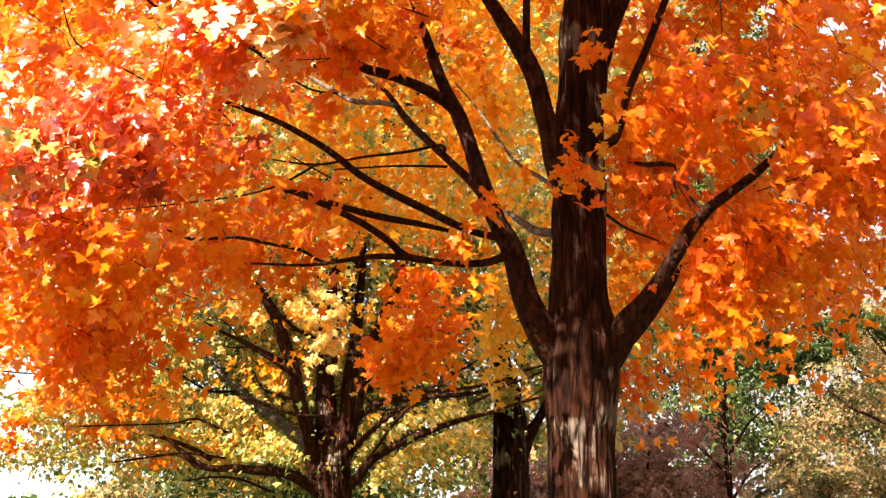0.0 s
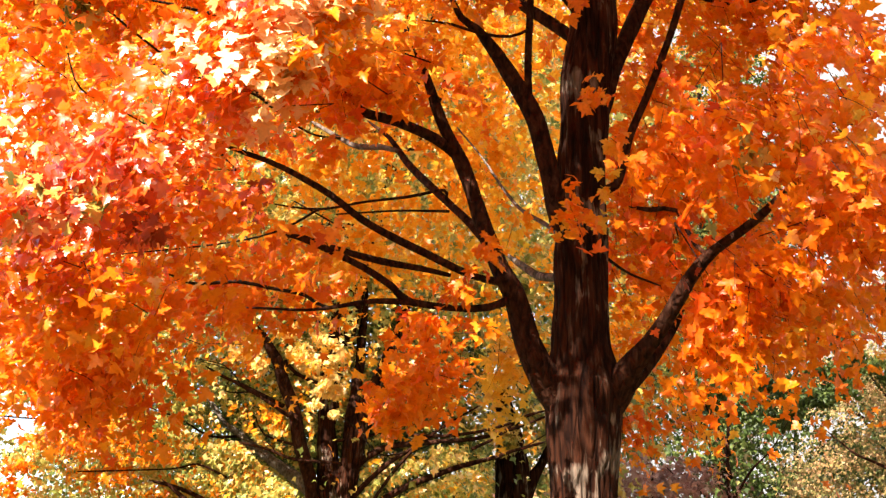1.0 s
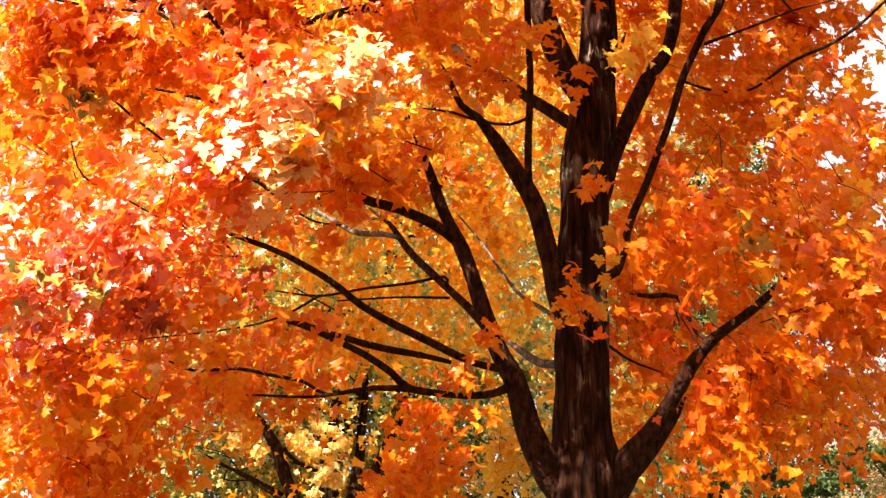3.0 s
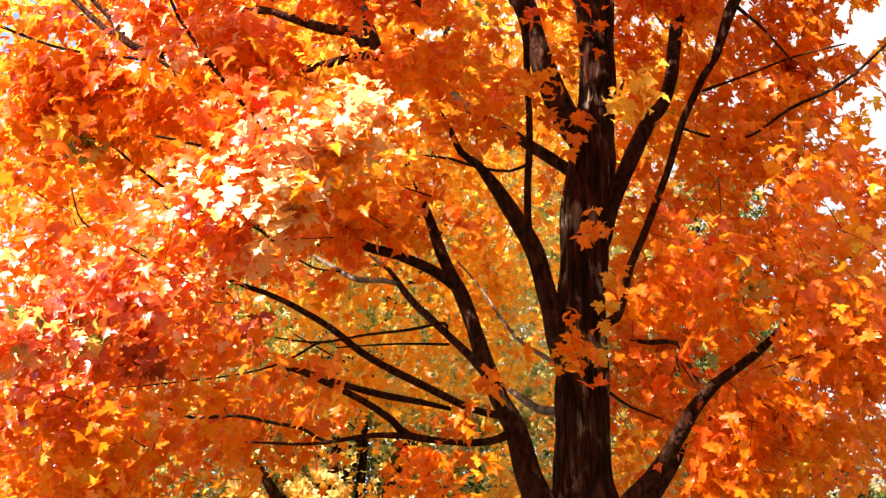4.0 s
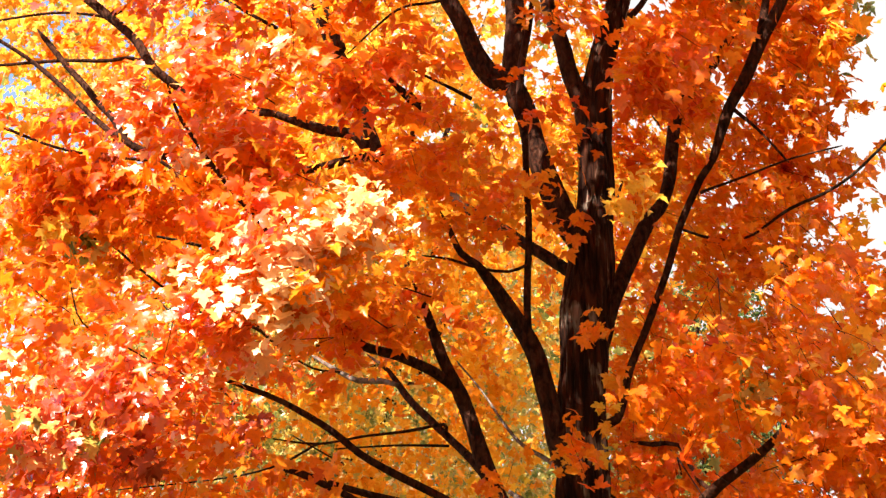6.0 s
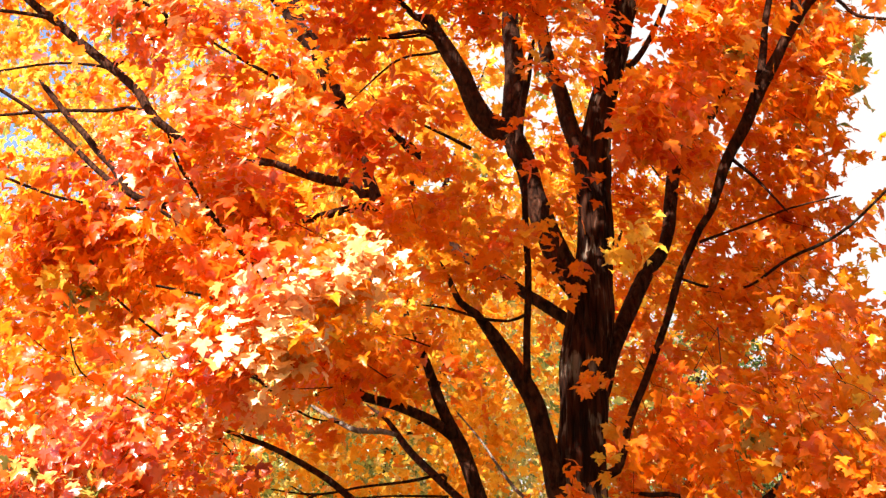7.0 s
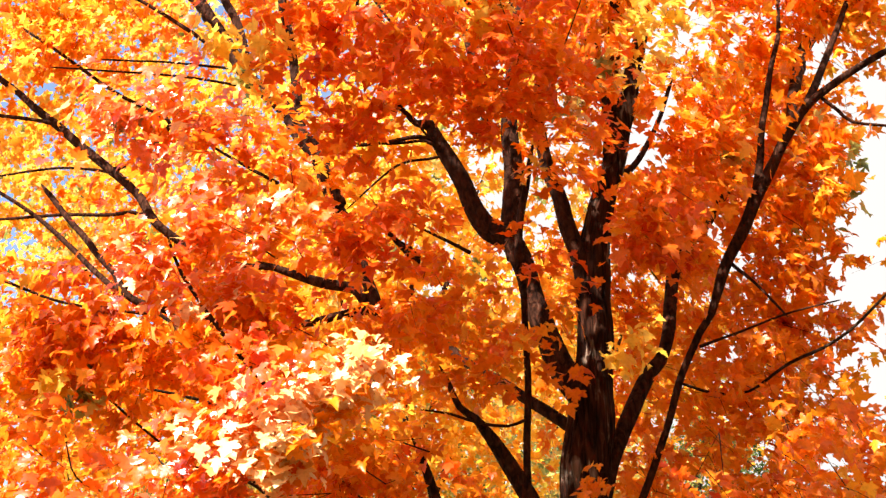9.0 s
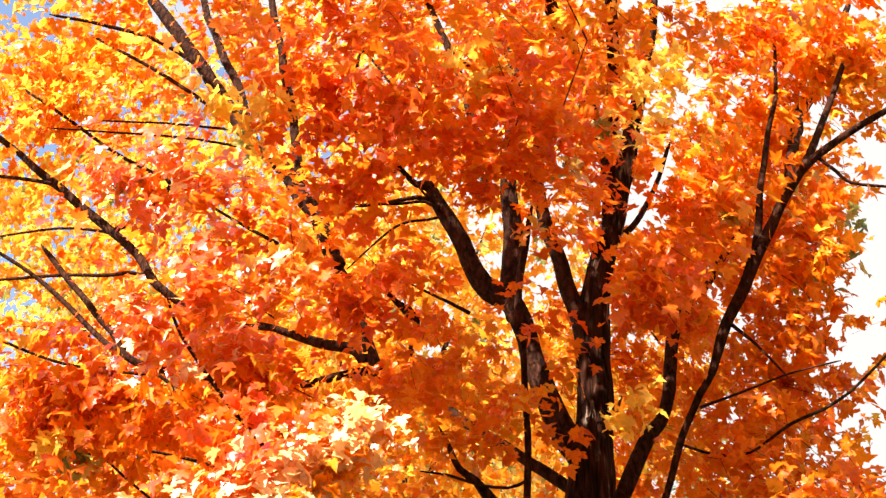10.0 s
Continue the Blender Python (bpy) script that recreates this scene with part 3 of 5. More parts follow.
limb(maple, "branch", [(3.18, 9, 8.79, 0.017), (3.3, 9, 8.66, 0.017), (3.4, 9, 8.54, 0.014), (3.64, 8.9, 8.42, 0.012)])
limb(maple, "branch", [(2.32, 9.3, 7.32, 0.018), (2.44, 9.1, 7.02, 0.015), (2.59, 9, 6.71, 0.011)])
limb(maple, "branch", [(0.91, 9.95, 4.6, 0.095), (0.85, 9.9, 4.76, 0.091), (0.81, 9.85, 5.02, 0.087), (0.73, 9.8, 5.28, 0.083), (0.64, 9.75, 5.54, 0.079), (0.51, 9.7, 5.76, 0.073), (0.37, 9.6, 5.94, 0.059), (0.25, 9.5, 6.05, 0.041), (0.12, 9.4, 6.1, 0.033), (0.01, 9.3, 6.3, 0.022)])
limb(maple, "branch", [(0.65, 9.75, 5.52, 0.039), (0.64, 9.7, 5.71, 0.035), (0.65, 9.65, 6.07, 0.035), (0.67, 9.6, 6.54, 0.034), (0.65, 9.6, 7.05, 0.032), (0.64, 9.6, 7.58, 0.032), (0.61, 9.6, 7.47, 0.035), (0.65, 9.6, 7.97, 0.033), (0.72, 9.55, 8.4, 0.029), (0.76, 9.5, 8.6, 0.017)])
limb(maple, "branch", [(0.63, 9.6, 6.09, 0.018), (0.49, 9.5, 5.99, 0.015), (0.27, 9.4, 5.97, 0.015), (0.05, 9.3, 6, 0.013), (-0.14, 9.2, 5.98, 0.008)])
limb(maple, "branch", [(1.12, 9.95, 6.44, 0.115), (1.01, 10, 6.67, 0.117), (0.9, 10, 6.94, 0.109), (0.81, 10.05, 7.29, 0.101), (0.7, 10.1, 7.72, 0.098), (0.59, 10.1, 8.04, 0.104), (0.41, 10.1, 8.17, 0.1), (0.26, 10.05, 8.39, 0.09), (0.13, 10, 8.66, 0.083), (-0.01, 9.95, 8.96, 0.074), (-0.14, 9.9, 9.18, 0.059), (-0.26, 9.85, 9.17, 0.031), (-0.44, 9.8, 9.37, 0.021)])
limb(maple, "branch", [(0.63, 10.15, 7.93, 0.095), (0.61, 10.2, 8.32, 0.097), (0.63, 10.25, 8.86, 0.094), (0.62, 10.3, 9.49, 0.081), (0.67, 10.35, 10.23, 0.073), (0.75, 10.4, 11.02, 0.07), (0.62, 10.45, 11.62, 0.069), (0.51, 10.5, 12.26, 0.061)], bare=(8.3, 9.6))
limb(maple, "branch", [(-0.03, 9.95, 9.02, 0.026), (-0.23, 9.8, 8.97, 0.023), (-0.48, 9.7, 8.85, 0.018), (-0.72, 9.6, 8.73, 0.012)])
limb(maple, "branch", [(1.23, 10, 7.55, 0.097), (1.13, 9.95, 7.95, 0.079), (1.01, 9.9, 8.39, 0.07), (0.9, 9.85, 8.82, 0.061), (0.85, 9.8, 9.3, 0.047), (0.9, 9.8, 9.84, 0.032)], bare=(7.4, 8.6))
limb(maple, "branch", [(1.11, 10, 6.14, 0.059), (0.92, 10.1, 6.33, 0.058), (0.77, 10.2, 6.51, 0.057), (0.57, 10.3, 6.71, 0.053), (0.21, 10.5, 7.05, 0.054), (-0.21, 10.7, 7.46, 0.064), (-0.45, 10.8, 7.63, 0.057), (-0.68, 10.85, 7.78, 0.057), (-0.85, 10.9, 8.03, 0.053), (-1.2, 10.9, 8.11, 0.048), (-1.58, 10.9, 8.26, 0.035)], bare=(8.03, 9.0))
limb(maple, "branch", [(-0.61, 10.8, 7.73, 0.062), (-0.78, 10.9, 8.33, 0.059), (-0.96, 11, 8.84, 0.063), (-1.09, 11.05, 9.17, 0.064), (-1.23, 11.1, 9.57, 0.091), (-1.49, 11.2, 10.07, 0.087), (-1.75, 11.2, 10.48, 0.082), (-2.1, 11.3, 10.9, 0.081), (-2.44, 11.35, 11.51, 0.078), (-2.7, 11.4, 11.95, 0.079), (-3.01, 11.4, 12.45, 0.076), (-3.45, 11.5, 13.18, 0.067), (-3.76, 11.5, 13.76, 0.048)], bare=(10.2, 14))
limb(maple, "branch", [(-2.1, 11.3, 10.94, 0.054), (-2.3, 11.4, 11.72, 0.051), (-2.57, 11.5, 12.37, 0.049), (-2.82, 11.6, 13.1, 0.046), (-3, 11.7, 13.77, 0.032)])
limb(maple, "branch", [(-2.43, 11.3, 11.49, 0.034), (-2.8, 11.2, 11.92, 0.028), (-3.25, 11.1, 12.16, 0.025), (-3.82, 11, 12.28, 0.022), (-4.3, 10.9, 12.32, 0.016)])
limb(maple, "branch", [(-1.46, 11.2, 10.03, 0.051), (-1.68, 11.4, 11.35, 0.05), (-1.84, 11.5, 12.19, 0.049), (-1.97, 11.6, 12.82, 0.046), (-2.12, 11.7, 13.58, 0.039)], bare=(10.8, 14))
limb(maple, "branch", [(-1.55, 10.9, 8.25, 0.029), (-2.1, 10.94, 8.35, 0.03), (-2.65, 10.8, 8.59, 0.045), (-3.01, 10.9, 9.11, 0.046), (-3.36, 11, 9.49, 0.048), (-3.79, 11.1, 9.92, 0.049), (-4.12, 11.1, 10.21, 0.045), (-4.44, 11.2, 10.55, 0.038), (-4.8, 11.2, 10.86, 0.034)], join=2)
limb(maple, "branch", [(-0.66, 10.85, 7.77, 0.046), (-1.72, 10.89, 7.62, 0.032), (-2.77, 10.6, 7.73, 0.036), (-3.05, 10.7, 8.09, 0.034), (-3.3, 10.8, 8.4, 0.035), (-3.55, 10.9, 8.72, 0.031), (-3.9, 11, 9.18, 0.029)], join=2)
limb(maple, "branch", [(-2.89, 10.64, 7.88, 0.029), (-2.94, 10.63, 7.86, 0.027), (-2.99, 10.6, 7.85, 0.026), (-3.36, 10.8, 8.26, 0.027), (-3.7, 10.9, 8.62, 0.025), (-3.99, 11, 8.92, 0.022), (-4.37, 11, 9.18, 0.018)], join=2)
limb(maple, "branch", [(-2.83, 10.85, 8.85, 0.024), (-2.92, 10.84, 8.82, 0.021), (-3.01, 10.8, 8.82, 0.019), (-3.19, 10.8, 8.79, 0.019), (-3.77, 11, 8.92, 0.017), (-4.35, 11.1, 8.93, 0.014)], join=2)
limb(maple, "branch", [(-3.3, 10.98, 9.43, 0.027), (-3.04, 11, 9.64, 0.025), (-2.77, 10.9, 9.95, 0.023), (-3, 10.9, 10.13, 0.02), (-3.44, 11, 10.47, 0.018), (-3.94, 11.1, 10.93, 0.018), (-4.54, 11.2, 11.46, 0.015)], join=2)
limb(maple, "branch", [(-1.45, 9.99, 5.68, 0.016), (-1.85, 10.02, 6.27, 0.017), (-2.26, 9.8, 7.06, 0.019), (-2.5, 9.8, 7.14, 0.019), (-2.85, 9.7, 7.13, 0.016), (-3.2, 9.6, 7.16, 0.016), (-3.67, 9.5, 7.31, 0.014)], join=2, bare=(5, 9))
limb(maple, "branch", [(-0.65, 9.15, 5.31, 0.019), (-1.05, 9.49, 5.78, 0.02), (-1.44, 9.6, 6.42, 0.022), (-1.62, 9.4, 6.57, 0.02), (-1.84, 9.2, 6.81, 0.02), (-2.04, 9, 7.05, 0.018), (-2.13, 8.9, 7.25, 0.011)], join=2)
limb(maple, "branch", [(-0.41, 10.78, 7.6, 0.031), (-0.32, 10.64, 7.79, 0.028), (-0.23, 10.4, 8.06, 0.025), (-0.41, 10.3, 8.17, 0.025), (-0.59, 10.2, 8.32, 0.02)], join=2)
limb(maple, "branch", [(-1.28, 9.55, 6.15, 0.017), (-1.52, 9.52, 6.11, 0.017), (-1.77, 9.4, 6.13, 0.017), (-1.97, 9.3, 6.14, 0.017), (-2.21, 9.2, 6.15, 0.013)], join=2)
limb(maple, "branch", [(-1.51, 9.91, 5.69, 0.011), (-1.91, 9.55, 5.69, 0.011), (-2.31, 9, 5.84, 0.012), (-2.42, 8.9, 5.91, 0.01), (-2.69, 8.8, 5.98, 0.008)], join=2)
limb(maple, "branch", [(0.73, 10.41, 11.12, 0.033), (0.4, 10.36, 11.05, 0.029), (0.08, 10.2, 11.07, 0.026), (-0.03, 10.2, 11.39, 0.023), (-0.18, 10.2, 11.87, 0.024)], join=2)
limb(maple, "branch", [(1.52, 10, 8.82, 0.039), (1.6, 10.06, 8.8, 0.035), (1.68, 10.1, 8.81, 0.031), (1.84, 10.2, 9.08, 0.029), (2.03, 10.3, 9.52, 0.024), (2.21, 10.4, 10.04, 0.019)], join=2)
limb(maple, "branch", [(-1.47, 8.61, 4.77, 0.009), (-1.83, 8.47, 4.79, 0.008), (-2.19, 8.2, 4.92, 0.007), (-2.29, 8.1, 4.93, 0.007), (-2.36, 8, 5, 0.007), (-2.43, 8, 5.23, 0.005)], join=2)

# thin branches high on the west side of the crown and round the upper fork
limb(maple, "branch", [(-2.35, 11.1, 11.05, 0.027), (-3.04, 11.05, 11.57, 0.022), (-3.84, 11, 12.07, 0.016)])
limb(maple, "branch", [(-2.1, 11, 10.76, 0.018), (-2.35, 10.9, 10.7, 0.015), (-2.84, 10.8, 10.68, 0.012), (-3.45, 10.7, 10.63, 0.009)])
limb(maple, "branch", [(-2.02, 11, 10.48, 0.018), (-2.15, 10.87, 10.44, 0.015), (-2.8, 10.73, 10.45, 0.012), (-3.89, 10.6, 10.44, 0.009)])
limb(maple, "branch", [(-4.01, 11, 10.05, 0.023), (-4.14, 11.03, 10.1, 0.02), (-4.58, 11.07, 10.2, 0.018), (-4.94, 11.1, 10.25, 0.012)])
limb(maple, "branch", [(-3.28, 11, 9.41, 0.02), (-3.43, 11, 9.46, 0.017), (-3.86, 11, 9.48, 0.014), (-4.4, 11, 9.39, 0.011)])
limb(maple, "branch", [(-1.59, 10.6, 9.02, 0.022), (-1.66, 10.53, 9.02, 0.019), (-1.9, 10.47, 9.14, 0.016), (-2.21, 10.4, 9.31, 0.013)])
limb(maple, "branch", [(-0.24, 10.2, 7.9, 0.027), (-0.32, 10.13, 7.93, 0.025), (-0.47, 10.07, 8.09, 0.022), (-0.62, 10, 8.22, 0.017)])
limb(maple, "branch", [(0.23, 10.2, 7.99, 0.02), (0.08, 10.1, 8.02, 0.017), (-0.22, 10, 8.13, 0.012)])
limb(maple, "branch", [(0.41, 10.2, 9.41, 0.048), (0.26, 10.2, 10.32, 0.042), (0.09, 10.2, 11.07, 0.037), (-0.08, 10.2, 11.55, 0.035), (-0.23, 10.2, 12.04, 0.033)], bare=(11.00, 20))
limb(maple, "branch", [(-0.05, 9.9, 8.91, 0.021), (-0.17, 9.83, 8.95, 0.015), (-0.43, 9.77, 8.88, 0.013), (-0.75, 9.7, 8.82, 0.01)])
limb(maple, "branch", [(-0.05, 9.9, 8.83, 0.015), (-0.15, 9.8, 8.73, 0.013), (-0.42, 9.7, 8.58, 0.012), (-0.79, 9.6, 8.1, 0.007)])
limb(maple, "branch", [(-0.02, 9.9, 8.92, 0.015), (-0.17, 9.83, 9.03, 0.013), (-0.3, 9.77, 9.18, 0.01), (-0.43, 9.7, 9.22, 0.008)])
limb(maple, "branch", [(-1.01, 10.9, 8.98, 0.066), (-1.07, 10.9, 9.15, 0.061), (-1.17, 10.9, 9.35, 0.056), (-1.26, 10.9, 9.52, 0.039)])
limb(maple, "branch", [(-0.91, 10.6, 11.28, 0.018), (-0.86, 10.6, 11.52, 0.015), (-0.55, 10.6, 11.05, 0.015)])

# openings in the crown, placed from the camera's view
opening(-5.25, 14.0, 10.53, 0.19)
opening(-4.98, 14.0, 10.33, 0.12)
opening(-5.28, 14.0, 12.91, 0.15)
opening(2.66, 14.0, 12.27, 0.24)
opening(2.83, 14.0, 12.69, 0.22)
opening(2.55, 14.0, 11.84, 0.20)
opening(2.98, 14.0, 12.27, 0.10)
opening(2.75, 14.0, 11.67, 0.09)
opening(3.42, 14.0, 14.07, 0.14)
opening(3.35, 14.0, 14.47, 0.10)
opening(4.10, 14.0, 9.79, 0.06)
opening(4.39, 14.0, 9.58, 0.05)
opening(-2.75, 14.0, 7.64, 0.05)
opening(2.27, 14.0, 7.08, 0.06)
opening(-0.28, 14.0, 9.84, 0.09)
opening(-0.01, 14.0, 9.90, 0.10)
opening(4.31, 14.0, 7.62, 0.09)
opening(3.55, 14.0, 7.81, 0.08)
opening(2.82, 14.0, 7.43, 0.09)
opening(2.85, 14.0, 7.35, 0.10)
opening(3.45, 14.0, 7.55, 0.08)
opening(2.80, 14.0, 5.79, 0.08)
opening(0.93, 14.0, 6.46, 0.11)
opening(0.80, 14.0, 6.14, 0.10)
opening(5.51, 14.0, 11.86, 0.34)
opening(5.35, 14.0, 10.82, 0.3)
opening(4.91, 14.0, 9.85, 0.16)
opening(5.4, 14.0, 11.31, 0.32)
opening(5.15, 14.0, 10.08, 0.18)
opening(4.7, 14.0, 9.76, 0.1)
opening(5.09, 14.0, 9.98, 0.22)
opening(4.71, 14.0, 10.21, 0.12)
opening(4.66, 14.0, 8.91, 0.1)
opening(4.38, 14.0, 7.64, 0.07)

# ---- leaf masses of the maple: place, half sizes, leaves, tone ----
mass(-1.73, 6.90, 4.09, 0.52, .45, 0.29, 300, "sheen")
mass(-2.40, 7.40, 4.74, 0.43, .6, 0.33, 190, "deep")
mass(-1.24, 7.20, 4.66, 0.35, .5, 0.32, 170, "sheen")
mass(-2.20, 6.80, 3.70, 0.30, .5, 0.36, 220, "sheen")
mass(-1.97, 7.00, 3.38, 0.36, .4, 0.21, 170, "orange")
mass(-1.50, 7.80, 3.86, 0.47, .6, 0.29, 270, "deep")
mass(-2.10, 7.80, 3.19, 0.50, .7, 0.25, 420, "orange")
mass(-1.97, 8.00, 2.97, 0.29, .5, 0.13, 130, "deep")
mass(-2.60, 8.40, 3.48, 0.39, .5, 0.32, 260, "deep")
mass(-1.38, 9.60, 4.02, 0.62, .6, 0.12, 240, "deep")
mass(-0.48, 8.70, 5.25, 0.58, .5, 0.31, 220, "orange")
mass(0.29, 9.30, 4.19, 0.17, .15, 0.16, 40, "orange", True)
mass(0.90, 9.20, 4.51, 0.25, .2, 0.19, 44, "orange", True)
mass(1.10, 9.20, 5.38, 0.14, .2, 0.19, 18, "orange", True)
mass(1.16, 9.30, 4.98, 0.14, .2, 0.25, 22, "orange", True)
mass(-0.15, 8.90, 3.24, 0.21, .4, 0.11, 120, "deep")
mass(-0.31, 8.90, 3.05, 0.13, .3, 0.07, 60, "deep")
mass(0.06, 9.20, 3.80, 0.35, .4, 0.10, 100, "deep")
mass(0.48, 10.80, 3.65, 0.23, 0.2, 0.19, 130, "lemon")
mass(1.58, 8.20, 4.58, 0.43, .5, 0.36, 300, "deep")
mass(2.17, 7.60, 4.50, 0.44, .5, 0.30, 300, "orange")
mass(2.31, 7.40, 3.95, 0.36, .5, 0.21, 260, "deep")
mass(2.03, 8.20, 3.72, 0.56, .5, 0.21, 380, "deep")
mass(1.77, 8.40, 3.40, 0.32, .5, 0.20, 230, "deep")
mass(1.54, 10.60, 3.24, 0.31, .4, 0.27, 130, "orange")
mass(1.91, 11.00, 3.22, 0.27, .4, 0.15, 60, "orange")
mass(2.01, 11.20, 4.60, 0.58, .6, 0.63, 620, "orange")
mass(1.61, 10.90, 5.36, 0.43, .5, 0.72, 400, "orange")
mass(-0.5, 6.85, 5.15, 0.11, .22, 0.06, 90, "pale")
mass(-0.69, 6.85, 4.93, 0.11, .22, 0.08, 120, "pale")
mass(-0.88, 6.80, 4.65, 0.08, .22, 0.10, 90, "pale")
mass(-0.93, 6.80, 4.80, 0.14, .25, 0.19, 80, "sheen")
mass(-1.22, 7.10, 5.24, 0.20, .3, 0.17, 150, "red")
mass(-1.22, 6.90, 4.68, 0.22, .3, 0.17, 130, "sheen")
mass(-1.71, 7.60, 6.46, 0.71, .5, 0.30, 330, "sheen")
mass(-2.57, 8.20, 5.85, 0.54, .6, 0.42, 380, "deep")
mass(-1.37, 8.00, 6.13, 0.50, .5, 0.27, 200, "orange")
mass(-0.52, 7.70, 6.70, 0.46, .5, 0.30, 260, "red")
mass(-0.11, 8.60, 6.52, 0.49, .4, 0.25, 180, "orange")
mass(0.45, 8.40, 6.22, 0.24, .3, 0.12, 50, "orange", True)
mass(-0.68, 9.00, 5.35, 0.65, .5, 0.24, 240, "orange")
mass(1.48, 8.30, 7.05, 0.45, .4, 0.25, 230, "red")
mass(1.31, 8.30, 6.00, 0.13, .15, 0.09, 30, "lemon", True)
mass(2.37, 9.50, 6.07, 0.66, .5, 0.44, 420, "deep")
mass(2.83, 9.70, 7.03, 0.51, .5, 0.55, 360, "deep")
mass(1.00, 9.30, 6.27, 0.16, .2, 0.30, 18, "deep", True)
mass(0.68, 9.20, 7.37, 0.27, .3, 0.22, 40, "red", True)
mass(-0.76, 7.40, 8.25, 0.90, .6, 0.45, 560, "red")
mass(0.39, 7.60, 7.99, 0.62, .5, 0.37, 420, "red")
mass(-2.22, 8.20, 7.88, 0.77, .6, 0.34, 420, "sheen")
mass(-3.95, 10.50, 11.11, 1.11, .6, 0.82, 260, "gold")
mass(-4.07, 10.90, 11.24, 1.20, .6, 0.90, 650, "orange")
mass(1.50, 7.20, 8.12, 0.24, .3, 0.24, 80, "lemon", True)
mass(0.24, 7.20, 8.29, 0.17, .3, 0.20, 56, "lemon", True)
mass(-1.39, 7.40, 7.93, 0.24, .3, 0.18, 70, "lemon", True)
mass(2.09, 9.00, 8.37, 0.52, .5, 0.66, 450, "orange")
mass(3.08, 9.40, 8.19, 0.38, .5, 0.81, 460, "orange")
mass(1.53, 8.60, 7.58, 0.27, .3, 0.22, 130, "red", True)
mass(3.58, 9.60, 10.44, 0.65, .5, 0.48, 520, "orange")
mass(-2.56, 8.30, 6.09, 0.59, .5, 0.35, 380, "deep")
mass(-1.67, 7.90, 6.35, 0.50, .4, 0.25, 240, "sheen")
mass(0.07, 9.40, 6.99, 0.67, .4, 0.31, 240, "orange")
mass(1.01, 9.40, 7.04, 0.14, .2, 0.27, 16, "deep", True)
mass(1.05, 8.60, 9.85, 0.64, .5, 0.39, 220, "orange")
mass(2.96, 9.60, 7.10, 0.41, .5, 0.41, 150, "deep")
mass(-0.83, 11.60, 5.39, 1.37, .8, 0.58, 330, "gold")
mass(-2.75, 10.40, 4.99, 1.18, .8, 0.86, 1200, "red")
mass(0.34, 11.60, 5.76, 0.66, .8, 0.97, 800, "gold")
mass(2.54, 10.60, 5.16, 0.93, .7, 1.21, 1200, "orange")
mass(-2.58, 11.20, 7.58, 1.85, .9, 1.48, 2000, "orange")
mass(-0.38, 11.80, 8.22, 1.69, .9, 1.46, 1700, "gold")
mass(2.34, 11.20, 7.69, 1.06, .9, 1.59, 1500, "orange")
mass(-3.08, 12.00, 11.03, 2.41, .9, 2.10, 2000, "gold")
mass(-0.23, 12.00, 11.44, 2.26, .9, 2.13, 1900, "gold")
mass(2.53, 11.20, 9.46, 1.08, .9, 1.42, 900, "orange")
mass(1.20, 9.80, 11.00, 0.84, .5, 0.50, 300, "orange")
mass(2.89, 9.90, 9.65, 0.48, .5, 0.69, 320, "orange")
mass(3.05, 10.00, 11.19, 0.74, .5, 0.40, 480, "orange")
mass(1.41, 11.80, 12.29, 1.12, .8, 0.99, 900, "orange")
mass(3.41, 10.60, 9.71, 0.44, .5, 0.89, 420, "orange")
mass(-0.54, 11.00, 12.59, 2.42, .8, 0.70, 1000, "orange")
mass(-0.70, 8.40, 9.92, 0.97, .5, 0.29, 300, "red")
mass(-2.65, 9.50, 10.86, 1.36, .6, 0.38, 420, "orange")
mass(-0.81, 11.50, 4.68, 0.84, .6, 0.15, 300, "gold")
mass(1.66, 11.60, 4.19, 0.30, .4, 0.45, 250, "gold")
mass(-4.72, 13.00, 13.19, 1.73, .8, 1.37, 1300, "orange")
mass(-4.59, 12.50, 10.61, 0.77, .8, 1.28, 700, "gold")
mass(-1.37, 13.00, 14.07, 2.22, .8, 1.11, 600, "orange")
mass(-1.33, 13.50, 6.44, 0.77, .7, 0.36, 420, "olive")
mass(0.69, 13.50, 6.25, 0.53, .7, 0.77, 420, "olive")
mass(-0.47, 13.00, 5.49, 1.13, .8, 0.62, 300, "gold")
mass(-1.20, 13.50, 9.02, 1.66, .8, 1.02, 700, "gold")
mass(1.27, 9.50, 8.87, 0.30, .3, 0.35, 110, "red", True)
mass(1.38, 9.40, 9.98, 0.47, .4, 0.42, 190, "orange", True)
mass(0.87, 9.30, 10.31, 0.47, .4, 0.32, 130, "red", True)
mass(3.08, 11.40, 10.40, 0.66, .6, 0.90, 420, "orange")
mass(2.63, 8.20, 5.20, 0.33, .4, 0.29, 170, "deep")
mass(0.42, 9.60, 6.47, 0.36, .3, 0.20, 100, "orange", True)
mass(3.75, 9.20, 10.42, 0.37, .4, 0.47, 170, "orange")
mass(3.16, 9.20, 7.77, 0.23, .4, 0.55, 130, "deep")

